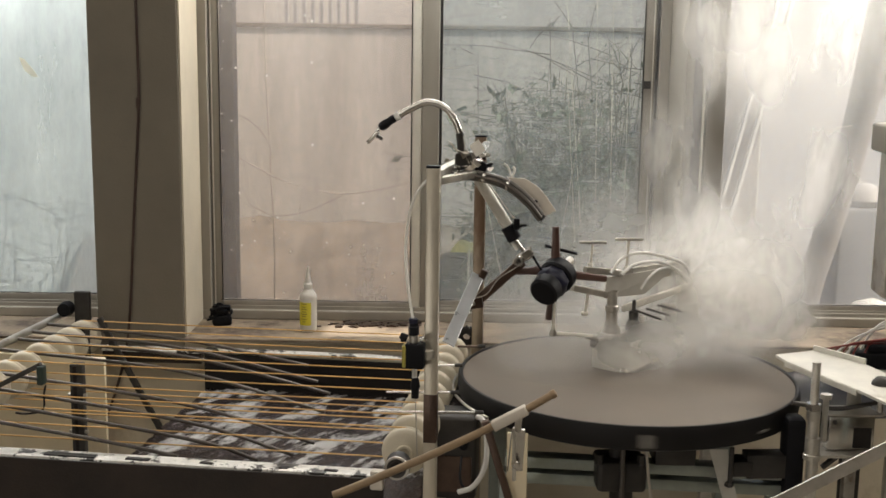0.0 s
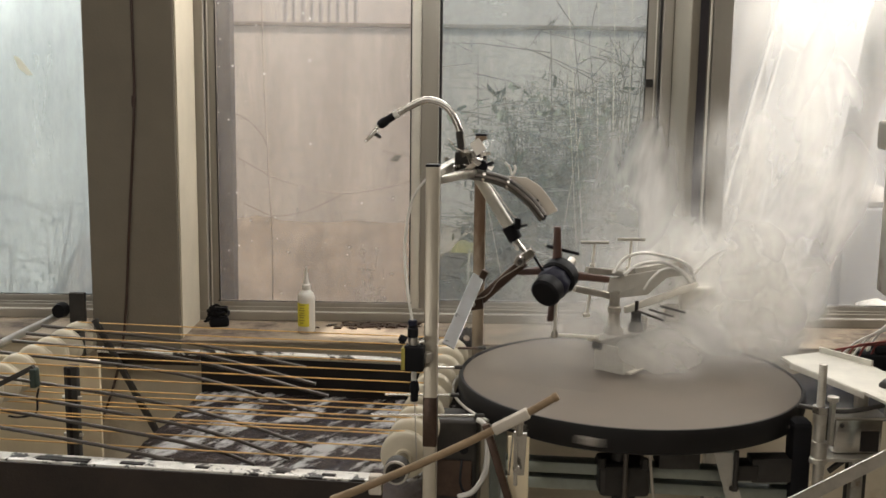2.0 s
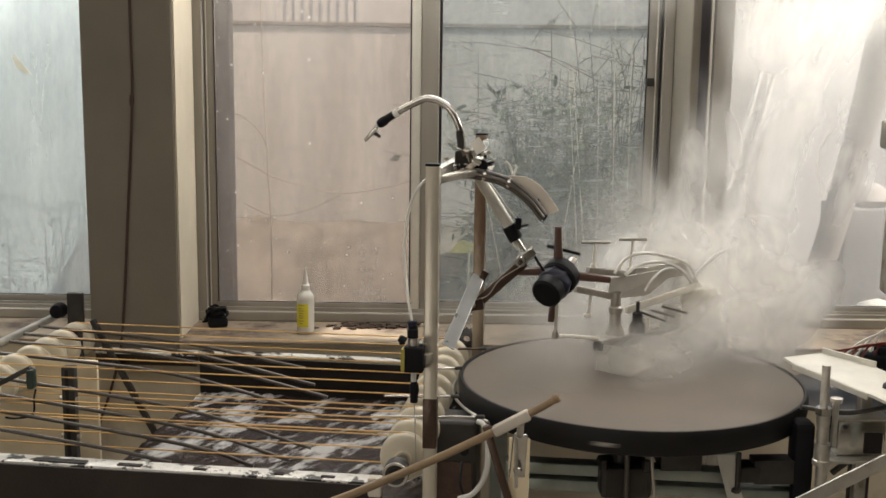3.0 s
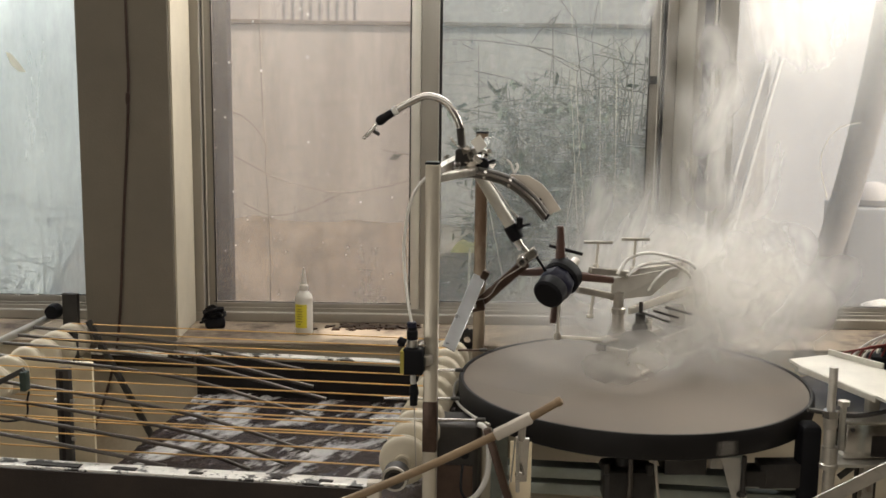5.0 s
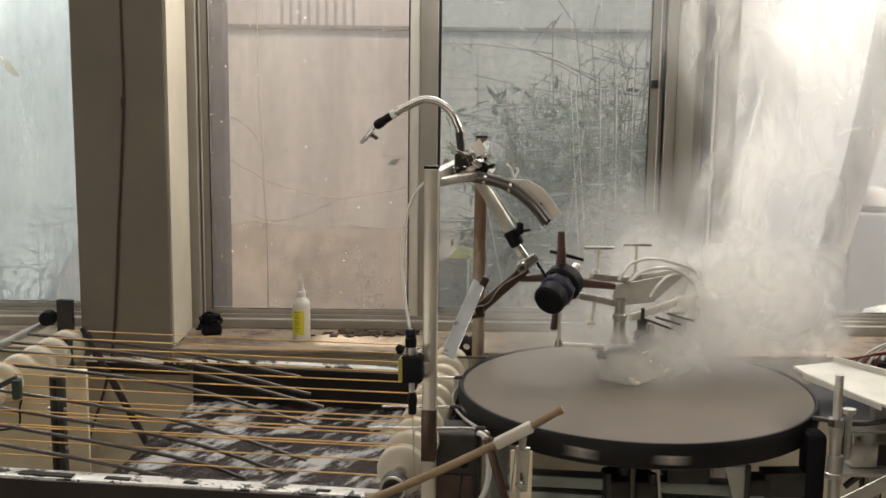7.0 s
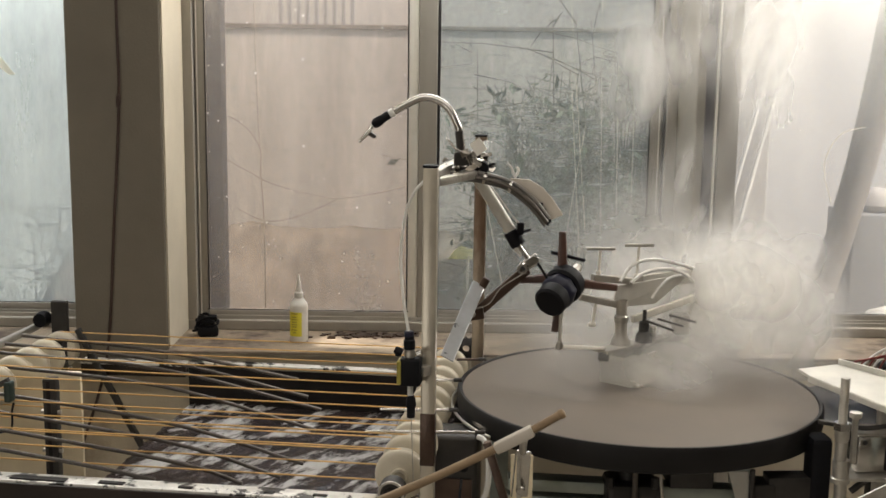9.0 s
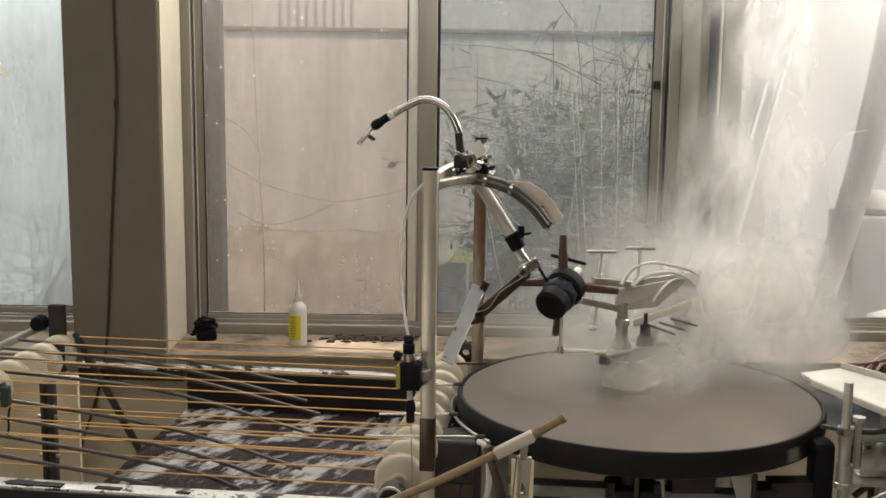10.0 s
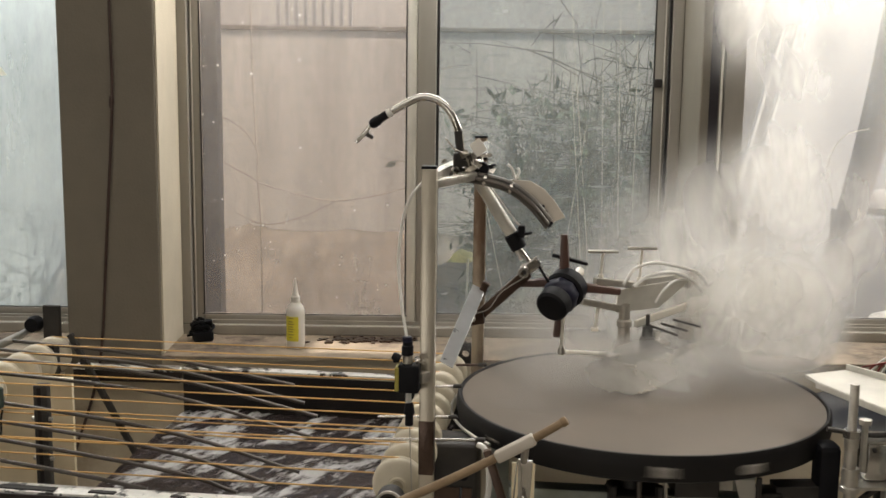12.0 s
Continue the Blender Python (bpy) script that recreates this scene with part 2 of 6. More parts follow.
def steam_material(name, low, high, floor, stretch, edge):
    """Thin white mist: densest in the middle of a piece, broken into wisps, gone at its rim."""
    m = bpy.data.materials.new(name)
    m.use_nodes = True
    t = m.node_tree
    N, L = t.nodes, t.links
    N.remove(N["Principled BSDF"])
    out = N["Material Output"]
    tc = N.new("ShaderNodeTexCoord")
    sub = N.new("ShaderNodeVectorMath")
    sub.operation = "MULTIPLY_ADD"
    sub.inputs[1].default_value, sub.inputs[2].default_value = (2, 0, 2), (-1, 0, -1)
    L.new(tc.outputs["Generated"], sub.inputs[0])
    ln = N.new("ShaderNodeVectorMath")
    ln.operation = "LENGTH"
    L.new(sub.outputs[0], ln.inputs[0])
    fall = N.new("ShaderNodeMapRange")
    fall.interpolation_type = "SMOOTHERSTEP"
    fall.inputs[1].default_value, fall.inputs[2].default_value = 1.0, 0.2
    L.new(ln.outputs["Value"], fall.inputs[0])
    info = N.new("ShaderNodeObjectInfo")
    off = N.new("ShaderNodeMath")
    off.operation = "MULTIPLY"
    off.inputs[1].default_value = 40
    L.new(info.outputs["Random"], off.inputs[0])
    n1 = N.new("ShaderNodeTexNoise")
    n1.noise_dimensions = "4D"
    n1.inputs["Scale"].default_value, n1.inputs["Detail"].default_value = 4.4, 6
    n1.inputs["Roughness"].default_value, n1.inputs["Distortion"].default_value = 0.52, 0.25
    mp = N.new("ShaderNodeMapping")
    mp.inputs["Scale"].default_value = stretch
    L.new(tc.outputs["Object"], mp.inputs[0])
    L.new(mp.outputs[0], n1.inputs["Vector"])
    L.new(off.outputs[0], n1.inputs["W"])
    nr = N.new("ShaderNodeMapRange")
    nr.interpolation_type = "SMOOTHERSTEP"
    nr.inputs[1].default_value, nr.inputs[2].default_value, nr.inputs[3].default_value, nr.inputs[4].default_value = 0.5 - edge, 0.5 + edge, floor, 1.0
    L.new(n1.outputs[0], nr.inputs[0])
    mul = N.new("ShaderNodeMath")
    mul.operation = "MULTIPLY"
    L.new(fall.outputs[0], mul.inputs[0])
    L.new(nr.outputs[0], mul.inputs[1])
    dens = N.new("ShaderNodeMath")
    dens.operation = "MULTIPLY"
    own = N.new("ShaderNodeMapRange")
    own.inputs[3].default_value, own.inputs[4].default_value = low, high
    L.new(info.outputs["Random"], own.inputs[0])
    L.new(own.outputs[0], dens.inputs[1])
    L.new(mul.outputs[0], dens.inputs[0])
    tr = N.new("ShaderNodeBsdfTransparent")
    tl = N.new("ShaderNodeBsdfTranslucent")
    tl.inputs[0].default_value = (0.985, 0.975, 0.955, 1)
    df = N.new("ShaderNodeBsdfDiffuse")
    df.inputs[0].default_value = (0.985, 0.975, 0.955, 1)
    half = N.new("ShaderNodeMixShader")
    half.inputs[0].default_value = 0.5
    L.new(tl.outputs[0], half.inputs[1])
    L.new(df.outputs[0], half.inputs[2])
    mix = N.new("ShaderNodeMixShader")
    L.new(dens.outputs[0], mix.inputs[0])
    L.new(tr.outputs[0], mix.inputs[1])
    L.new(half.outputs[0], mix.inputs[2])
    L.new(mix.outputs[0], out.inputs[0])
    return m


# brown-grey of the piers and room walls, darker than the cream plaster
PIER = mat("brown_grey_wall", (0.20, 0.178, 0.142), 0.8, var=0.12, scale=4, bump=0.2, second=(0.15, 0.13, 0.10), spots=0.05, spec=0.25)
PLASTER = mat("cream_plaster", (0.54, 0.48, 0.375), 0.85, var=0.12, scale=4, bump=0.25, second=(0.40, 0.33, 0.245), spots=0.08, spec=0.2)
CEILING = mat("white_ceiling", (0.5, 0.48, 0.45), 0.9, var=0.05, scale=3, bump=0.1)
FLOOR = mat("worn_concrete", (0.48, 0.44, 0.38), 0.7, var=0.25, scale=5, bump=0.2)
SILL = mat("stained_sill", (0.27, 0.212, 0.152), 0.75, var=0.38, scale=9, bump=0.35, second=(0.075, 0.05, 0.035), spots=0.18)
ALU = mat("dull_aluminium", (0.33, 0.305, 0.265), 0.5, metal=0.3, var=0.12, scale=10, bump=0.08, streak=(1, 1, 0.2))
# darker aluminium for two left stiles, the pier trim and the control box
ALU_DARK = mat("dark_aluminium", (0.24, 0.22, 0.19), 0.6, metal=0.3, var=0.2, scale=10, bump=0.1, streak=(1, 1, 0.2))
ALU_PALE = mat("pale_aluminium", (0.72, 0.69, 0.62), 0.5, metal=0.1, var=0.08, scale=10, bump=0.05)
GLASS_A = clear("dusty_glass", (0.97, 0.93, 0.88), 0.20, (0.86, 0.80, 0.73), 6, spread=0.10, specks=0.5, wipe=0.05, grain=0.6)
GLASS_B = clear("scratched_glass", (0.90, 0.93, 0.91), 0.22, (0.66, 0.68, 0.64), 8, streak=(1, 1, 0.5), spread=0.15, grain=0.7, wipe=0.16)
GLASS_L = clear("misted_glass", (0.94, 0.97, 0.97), 0.42, (0.80, 0.85, 0.84), 5, spread=0.2, specks=0.3, grain=0.25)
GLASS_R = clear("bright_glass", (0.97, 0.97, 0.96), 0.22, (0.9, 0.89, 0.86), 4, spread=0.1)
STEEL = mat("worn_stainless", (0.50, 0.475, 0.43), 0.36, metal=0.75, var=0.25, scale=18, bump=0.08, second=(0.25, 0.19, 0.14), spots=0.07)
STRIP = mat("bright_strip", (0.50, 0.52, 0.54), 0.3, metal=0.6, var=0.12, scale=20, bump=0.05)
SHEET = mat("worn_sheet", (0.62, 0.60, 0.54), 0.42, metal=0.2, var=0.15, scale=14, bump=0.1, second=(0.34, 0.30, 0.25), spots=0.06)
CHROME = mat("chrome", (0.55, 0.53, 0.50), 0.2, metal=1.0, var=0.1, scale=25, bump=0.03)
POST = mat("stained_steel_post", (0.56, 0.51, 0.42), 0.36, metal=0.65, var=0.16, scale=9, bump=0.08, second=(0.28, 0.20, 0.13), spots=0.08)
STAINED = mat("brown_stained_post", (0.33, 0.27, 0.20), 0.4, metal=0.6, var=0.3, scale=7, bump=0.08, second=(0.15, 0.095, 0.06), spots=0.16, streak=(1, 1, 0.4))
TWINE = mat("grey_twine", (0.24, 0.21, 0.18), 0.8, var=0.2, scale=20, bump=0.1)
RUST = mat("rusty_steel", (0.10, 0.068, 0.053), 0.34, metal=0.8, var=0.3, scale=20, bump=0.25)
BLACK = mat("black_plastic", (0.008, 0.008, 0.010), 0.6, var=0.2, scale=20, bump=0.02, spec=0.15)
DARK = mat("dark_steel", (0.05, 0.046, 0.043), 0.5, metal=0.5, var=0.3, scale=16, bump=0.12)
GREENSTEEL = mat("green_grey_steel", (0.30, 0.33, 0.30), 0.36, metal=0.6, var=0.2, scale=14, bump=0.1)
WHEEL = mat("cream_nylon", (0.60, 0.545, 0.43), 0.5, var=0.12, scale=14, bump=0.08, second=(0.42, 0.35, 0.25), spots=0.04)
BOARD = mat("cream_board", (0.72, 0.62, 0.44), 0.6, var=0.12, scale=6, bump=0.1, second=(0.45, 0.35, 0.22), spots=0.05, streak=(1, 1, 0.3))
CORD = mat("amber_cord", (0.74, 0.45, 0.16), 0.4, var=0.25, scale=14, bump=0.05)
PITCH = mat("black_panel", (0.016, 0.013, 0.012), 0.6, var=0.4, scale=10, bump=0.2, spec=0.3)
GREYROD = mat("grey_rod", (0.105, 0.092, 0.082), 0.42, metal=0.6, var=0.25, scale=25, bump=0.05)
# the pale smears are window glare on the wet tray, put into the colour
TRAY = mat("wet_tray_glare", (0.040, 0.030, 0.030), 0.10, metal=0.1, var=0.6, scale=11, bump=0.8, second=(0.50, 0.49, 0.475), spots=0.235, streak=(2.6, 0.9, 1), fine=45, crisp=0.09, rot=radians(33))
RAIL = mat("dirty_rail", (0.74, 0.72, 0.68), 0.35, metal=0.1, var=0.2, scale=40, bump=0.3, second=(0.03, 0.027, 0.025), spots=0.18, crisp=0.03)
GRIDDLE = mat("griddle_batter", (0.150, 0.125, 0.100), 0.6, var=0.12, scale=7, bump=0.05, spec=0.25)
RIM = mat("griddle_rim", (0.010, 0.009, 0.009), 0.55, metal=0.0, var=0.4, scale=14, bump=0.15, spec=0.25)
DOUGH = mat("dried_dough", (0.30, 0.28, 0.25), 0.8, var=0.3, scale=40, bump=0.4)
SPOKE = mat("brown_bakelite", (0.09, 0.045, 0.034), 0.4, var=0.2, scale=20, bump=0.08)
WOOD = mat("worn_wood", (0.28, 0.195, 0.115), 0.6, var=0.3, scale=30, bump=0.15, streak=(0.3, 1, 1))
PALEPLASTIC = mat("pale_plastic", (0.58, 0.53, 0.46), 0.5, var=0.1, scale=20, bump=0.05)
HOSE = mat("grey_hose", (0.16, 0.15, 0.14), 0.35, var=0.2, scale=30, bump=0.03)
WHITEHOSE = mat("milky_hose", (0.72, 0.71, 0.68), 0.22, var=0.08, scale=20, bump=0.03)
BOTTLE = mat("milky_bottle", (0.74, 0.71, 0.65), 0.35, var=0.05, scale=20, bump=0.02)
YELLOW = mat("yellow_label", (0.70, 0.62, 0.05), 0.5, var=0.06, scale=20, bump=0.02)
DULLYELLOW = mat("dull_yellow_plastic", (0.36, 0.31, 0.06), 0.5, var=0.1, scale=20, bump=0.02)
INK = mat("label_ink", (0.30, 0.26, 0.05), 0.6, var=0.1, scale=20, bump=0.0)
BOTTLE.node_tree.nodes["Principled BSDF"].inputs["Transmission Weight"].default_value = 0.25
BLUE = mat("blue_plastic", (0.012, 0.013, 0.030), 0.42, var=0.2, scale=20, bump=0.03, spec=0.3)
WHITE = mat("white_sheet", (0.54, 0.52, 0.47), 0.45, var=0.12, scale=16, bump=0.08, second=(0.36, 0.33, 0.28), spots=0.08)
YARDWALL = mat("yard_render", (0.42, 0.395, 0.37), 0.9, var=0.22, scale=2.6, bump=0.4, second=(0.33, 0.305, 0.285), spots=0.12, streak=(1.8, 1, 0.3))
SOIL = mat("brown_soil", (0.125, 0.105, 0.087), 0.95, var=0.4, scale=7, bump=0.6, second=(0.20, 0.178, 0.155), spots=0.16, fine=40, crisp=0.2)
YARDGROUND = mat("yard_ground", (0.35, 0.30, 0.25), 0.95, var=0.2, scale=2, bump=0.4)
YARDDARK = mat("dark_strip", (0.022, 0.018, 0.022), 0.8, var=0.2, scale=4, bump=0.2)
APRON = mat("brown_apron", (0.026, 0.018, 0.014), 0.45, var=0.4, scale=8, bump=0.2, spec=0.3)
POLE = mat("pale_pole", (0.58, 0.57, 0.55), 0.6, var=0.1, scale=8, bump=0.1)
YARDPALE = mat("pale_render", (0.195, 0.197, 0.20), 0.85, var=0.08, scale=2, bump=0.1)
TWIG = mat("bare_twig", (0.07, 0.065, 0.05), 0.9, var=0.4, scale=20, bump=0.2)
STALK = mat("dry_stalk", (0.55, 0.50, 0.42), 0.8, var=0.3, scale=20, bump=0.1)
LEAF = mat("dull_leaf", (0.07, 0.09, 0.06), 0.7, var=0.4, scale=10, bump=0.1)
BARK = mat("grey_bark", (0.15, 0.135, 0.125), 0.9, var=0.2, scale=8, bump=0.5, streak=(1, 1, 0.2))
CABLE = mat("brown_cable", (0.050, 0.028, 0.022), 0.5, var=0.2, scale=20, bump=0.03)
REDCABLE = mat("red_cable", (0.20, 0.03, 0.025), 0.4, var=0.2, scale=20, bump=0.03)
STEAM = steam_material("steam", 0.40, 0.75, 0.10, (1.2, 1, 0.8), 0.20)
MISTY = steam_material("low_steam", 0.16, 0.34, 0.25, (0.8, 1, 1.3), 0.18)
WISP = steam_material("steam_wisps", 0.30, 0.80, 0.0, (1.9, 1, 0.6), 0.19)

# ---- the room ----
def wall_piece(name, boxes, material=PLASTER, label="cream plastered wall", bevel=0.0):
    bm = B()
    for b in boxes:
        box(bm, *b, bevel)
    return tagged(link(bm, name, material), label, "wall", kind="structure")


FRONT, BACK = 3.20, 3.57           # the window wall's two faces
TOP, SILLZ = 2.55, 0.835
X1, X2, X3, X4 = -1.045, -0.783, 0.70, 0.815   # edges of the two piers
tagged(link(box(B(), -3.4, 3.4, -3.2, BACK, -0.12, 0.0), "floor", FLOOR), "worn concrete workshop floor", "floor", kind="structure")
# two unseen openings added: broad under milky sheet, small to throw sun onto sill
gx, gy = (Vector((-0.235, 3.300, SILLZ)) + SUN_FROM * ((2.95 - SILLZ) / SUN_FROM.z)).xy
gx0, gx1, gy0, gy1 = gx - 0.14, gx + 0.14, gy - 0.068, gy + 0.068
bm = B()
for b in ((-3.5, 3.5, -3.3, 0.69), (-3.5, -1.71, 0.69, 1.71), (1.71, 3.5, 0.69, 1.71), (-3.5, 3.5, 1.71, gy0), (-3.5, gx0, gy0, gy1), (gx1, 3.5, gy0, gy1), (-3.5, 3.5, gy1, BACK)):
    box(bm, *b, 2.95, 2.97)
box(bm, -1.8, 1.8, 0.6, 1.705, 3.06, 3.07)
for b in ((-1.8, -1.715, 0.6, 1.705), (1.715, 1.8, 0.6, 1.705), (-1.714, 1.714, 0.6, 0.685)):
    box(bm, *b, 2.971, 3.059)
tagged(link(bm, "ceiling", CEILING), "plain white ceiling with two openings added for light", "ceiling", kind="structure")
wall_piece("wall_north", [(-3.4, X1, FRONT, BACK, 0, SILLZ), (X1, X2, FRONT, BACK, 0, 0.80), (X2, X3, FRONT, BACK, 0, SILLZ),
                          (X3, X4, FRONT, BACK, 0, SILLZ), (X4, 3.4, FRONT, BACK, 0, SILLZ), (-3.4, 3.4, FRONT, BACK, TOP, 2.95)],
           label="cream plastered window wall with two piers")
wall_piece("wall_pier_1", [(X1, X2, FRONT - 0.002, BACK, 0.80, TOP)], PIER, "brown-grey pier between two windows", 0.004)
wall_piece("wall_pier_2", [(X3, X4, FRONT - 0.002, BACK, SILLZ, TOP)], PIER, "narrow brown-grey pier between two windows", 0.004)
wall_piece("wall_joint", [(0.724, 0.748, FRONT - 0.006, FRONT - 0.0025, SILLZ + 0.009, TOP - 0.001)], YARDDARK, "dark joint strip on the narrow pier")
wall_piece("wall_trim", [(0.762, X4 + 0.002, FRONT - 0.014, FRONT - 0.0025, SILLZ + 0.009, TOP - 0.001)], ALU_DARK, "dark aluminium cover trim on the narrow pier", 0.002)
conduit = thing("wall_conduit", (0.755, FRONT - 0.008, SILLZ + 0.008), "thin pale conduit running up the narrow pier", "conduit")
part("pipe", rod(B(), Vector((0.755, FRONT - 0.007, SILLZ + 0.009)), Vector((0.755, FRONT - 0.007, TOP)), 0.0035, 8), ALU_PALE, conduit)
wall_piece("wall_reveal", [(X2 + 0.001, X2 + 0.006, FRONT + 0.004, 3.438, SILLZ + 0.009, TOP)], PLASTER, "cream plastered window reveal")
wall_piece("wall_west", [(-3.5, -3.4, -3.2, BACK, 0, 2.95)], PIER, "brown-grey painted workshop wall")
wall_piece("wall_east", [(3.4, 3.5, -3.2, BACK, 0, 2.95)], PIER, "brown-grey painted workshop wall")
# the south wall's opening is added, out of view, for the rear fill lamp
wall_piece("wall_south", [(-3.4, -3.02, -3.3, -3.2, 0, 2.95), (-3.02, -2.18, -3.3, -3.2, 2.06, 2.95), (-2.18, 3.4, -3.3, -3.2, 0, 2.95)], PIER, "brown-grey painted workshop wall with an added opening")


def sill(name, x0, x1):
    bm = B()
    box(bm, x0 + 0.002, x1 - 0.002, FRONT - 0.02, 3.44, SILLZ, SILLZ + 0.008, 0.002)
    return tagged(link(bm, name, SILL), "stained wooden window sill with dark spills", "sill", kind="structure")


sill("window_sill_1", -3.4, X1)
sill("window_sill_2", X2, X3)
sill("window_sill_3", X4, 3.4)


def window(name, x0, x1, label, sashes, frame_material, top=TOP):
    """A sliding window: outer frame, and sashes given as (x0, x1, y, glass, material of left stile, of right stile)."""
    w = tagged(thing(name, ((x0 + x1) / 2, 3.48, SILLZ), label, "window"), kind="structure")
    z0 = SILLZ + 0.008
    bm = B()
    for a, b in ((x0, x0 + 0.035), (x1 - 0.035, x1)):
        box(bm, a + 0.001, b - 0.001, 3.44, 3.56, z0 + 0.030, top - 0.002, 0.003)
    box(bm, x0 + 0.001, x1 - 0.001, 3.44, 3.56, z0, z0 + 0.030, 0.003)
    box(bm, x0 + 0.001, x1 - 0.001, 3.444, 3.556, top - 0.045, top - 0.002, 0.003)
    for yy in (3.462, 3.505, 3.545):
        box(bm, x0 + 0.036, x1 - 0.036, yy - 0.003, yy + 0.003, z0 + 0.029, z0 + 0.042, 0.001)
    part("window_frame", bm, frame_material, w)
    for a, b, y, glass, ml, mr, sw in sashes:
        bm = B()
        box(bm, a, a + sw, y - 0.014, y + 0.014, z0 + 0.034, top - 0.05, 0.003)
        s = part("sash", bm, ml, w)
        bm = B()
        box(bm, b - sw, b, y - 0.014, y + 0.014, z0 + 0.034, top - 0.05, 0.003)
        part("stile", bm, mr, s)
        bm = B()
        box(bm, a + sw + 0.0005, b - sw - 0.0005, y - 0.0135, y + 0.0135, z0 + 0.034, z0 + 0.058, 0.003)
        box(bm, a + sw + 0.0005, b - sw - 0.0005, y - 0.0135, y + 0.0135, top - 0.09, top - 0.05, 0.003)
        part("rail", bm, frame_material, s)
        seal = box(B(), a + 0.001, b - 0.001, y - 0.0150, y - 0.0142, z0 + 0.0305, z0 + 0.0338)
        box(seal, a + sw - 0.005, b - sw + 0.005, y - 0.0150, y - 0.0137, z0 + 0.0585, z0 + 0.0610)
        for e in (a + sw - 0.0005, b - sw - 0.0035):
            box(seal, e, e + 0.004, y - 0.0150, y - 0.0135, z0 + 0.0615, top - 0.0905)
        part("seal", seal, PITCH, s, smooth=False)
        bead = B()
        for e in (a + 0.006, b - 0.009):
            box(bead, e, e + 0.003, y - 0.0165, y - 0.0142, z0 + 0.036, top - 0.052)
        part("bead", bead, ALU_PALE, s, smooth=False)
        bm = B()
        box(bm, a + sw - 0.004, b - sw + 0.004, y - 0.0025, y + 0.0025, z0 + 0.055, top - 0.085)
        g = part("pane", bm, glass, s, smooth=False)
        g.visible_shadow = False
    return w


window("window_1", -2.60, X1, "aluminium window with misted bluish glass",
       [(-2.565, -1.83, 3.478, GLASS_L, ALU, ALU, 0.03), (-1.86, -1.08, 3.546, GLASS_L, ALU, ALU, 0.02)], ALU)
w2 = window("window_2", X2, X3, "aluminium sliding window with dusty, scratched glass",
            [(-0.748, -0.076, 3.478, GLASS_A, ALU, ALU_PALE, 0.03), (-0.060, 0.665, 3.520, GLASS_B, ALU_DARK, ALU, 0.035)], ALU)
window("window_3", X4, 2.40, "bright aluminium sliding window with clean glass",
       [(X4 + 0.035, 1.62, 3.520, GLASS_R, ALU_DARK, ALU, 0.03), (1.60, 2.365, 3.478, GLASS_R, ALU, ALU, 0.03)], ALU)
part("interlock", box(B(), -0.0755, -0.020, 3.460, 3.494, SILLZ + 0.043, TOP - 0.055, 0.003), ALU, w2)
part("gasket", box(B(), -0.0195, -0.011, 3.490, 3.504, SILLZ + 0.043, TOP - 0.055, 0.001), PITCH, w2)
part("latch", box(B(), 0.628, 0.652, 3.492, 3.506, 1.60, 1.625, 0.003), DARK, w2)
part("gasket", box(B(), 0.6575, 0.6645, 3.445, 3.456, SILLZ + 0.043, TOP - 0.055, 0.001), PITCH, w2)
wall_piece("wall_fill_west", [(-3.4, -2.60, 3.44, BACK, SILLZ, TOP)])
wall_piece("wall_fill_east", [(2.40, 3.4, 3.44, BACK, SILLZ, TOP)])

# ---- the yard outside ----
tagged(link(box(B(), -60, 60, BACK + 0.002, 140, -0.3, -0.1), "ground", YARDGROUND), "dusty bare yard ground", "ground", kind="structure")
bm = B()
box(bm, -2.22, 1.6, 7.0, 7.25, -0.1, 1.86)
tagged(link(box(B(), -2.23, 1.6, 6.985, 7.27, 1.861, 1.888, 0.004), "wall_coping", SOIL), "thin dark coping of the yard wall", "coping", kind="structure")
tagged(link(bm, "yard_wall", YARDWALL), "weathered beige rendered yard wall", "wall", kind="structure")
tagged(link(box(B(), -3.55, 3.2, 12.0, 12.4, -0.1, 7.0), "far_wall", mat("far_render", (0.34, 0.318, 0.305), 0.9, var=0.15, scale=1.5, bump=0.2)), "hazy pinkish rendered wall beyond the yard", "wall", kind="structure")
tagged(link(box(B(), 0, 3.0, 0, 0.25, -0.1, 2.7, 0, Matrix.Translation((-3.908, 4.4, 0)) @ Matrix.Rotation(math.atan2(0.8, 0.6), 4, "Z")), "side_wall",
            mat("bluish_render", (0.255, 0.278, 0.274), 0.9, var=0.28, scale=2.2, bump=0.3, second=(0.18, 0.205, 0.205), spots=0.2, streak=(1.5, 1.5, 0.5))), "pale bluish rendered wall beside the yard", "wall", kind="structure")
fence = thing("fence", (-0.8, 7.1, 1.888), "white picket railing on top of the yard wall", "fence")
for i in range(9):
    x = -1.02 + i * 0.055
    part("picket", box(B(), x, x + 0.022, 7.10, 7.12, 1.888, 2.3, 0.002), YARDPALE, fence)
part("fence_rail", box(B(), -1.05, -0.54, 7.121, 7.135, 2.2, 2.23, 0.002), YARDPALE, fence)
# dark upright box just outside, at the left edge of the dusty pane
tagged(link(box(B(), -0.826, -0.752, 3.90, 3.98, -0.1, 2.6, 0.004), "yard_upright", YARDDARK), "dark upright strip outside the window", "column")


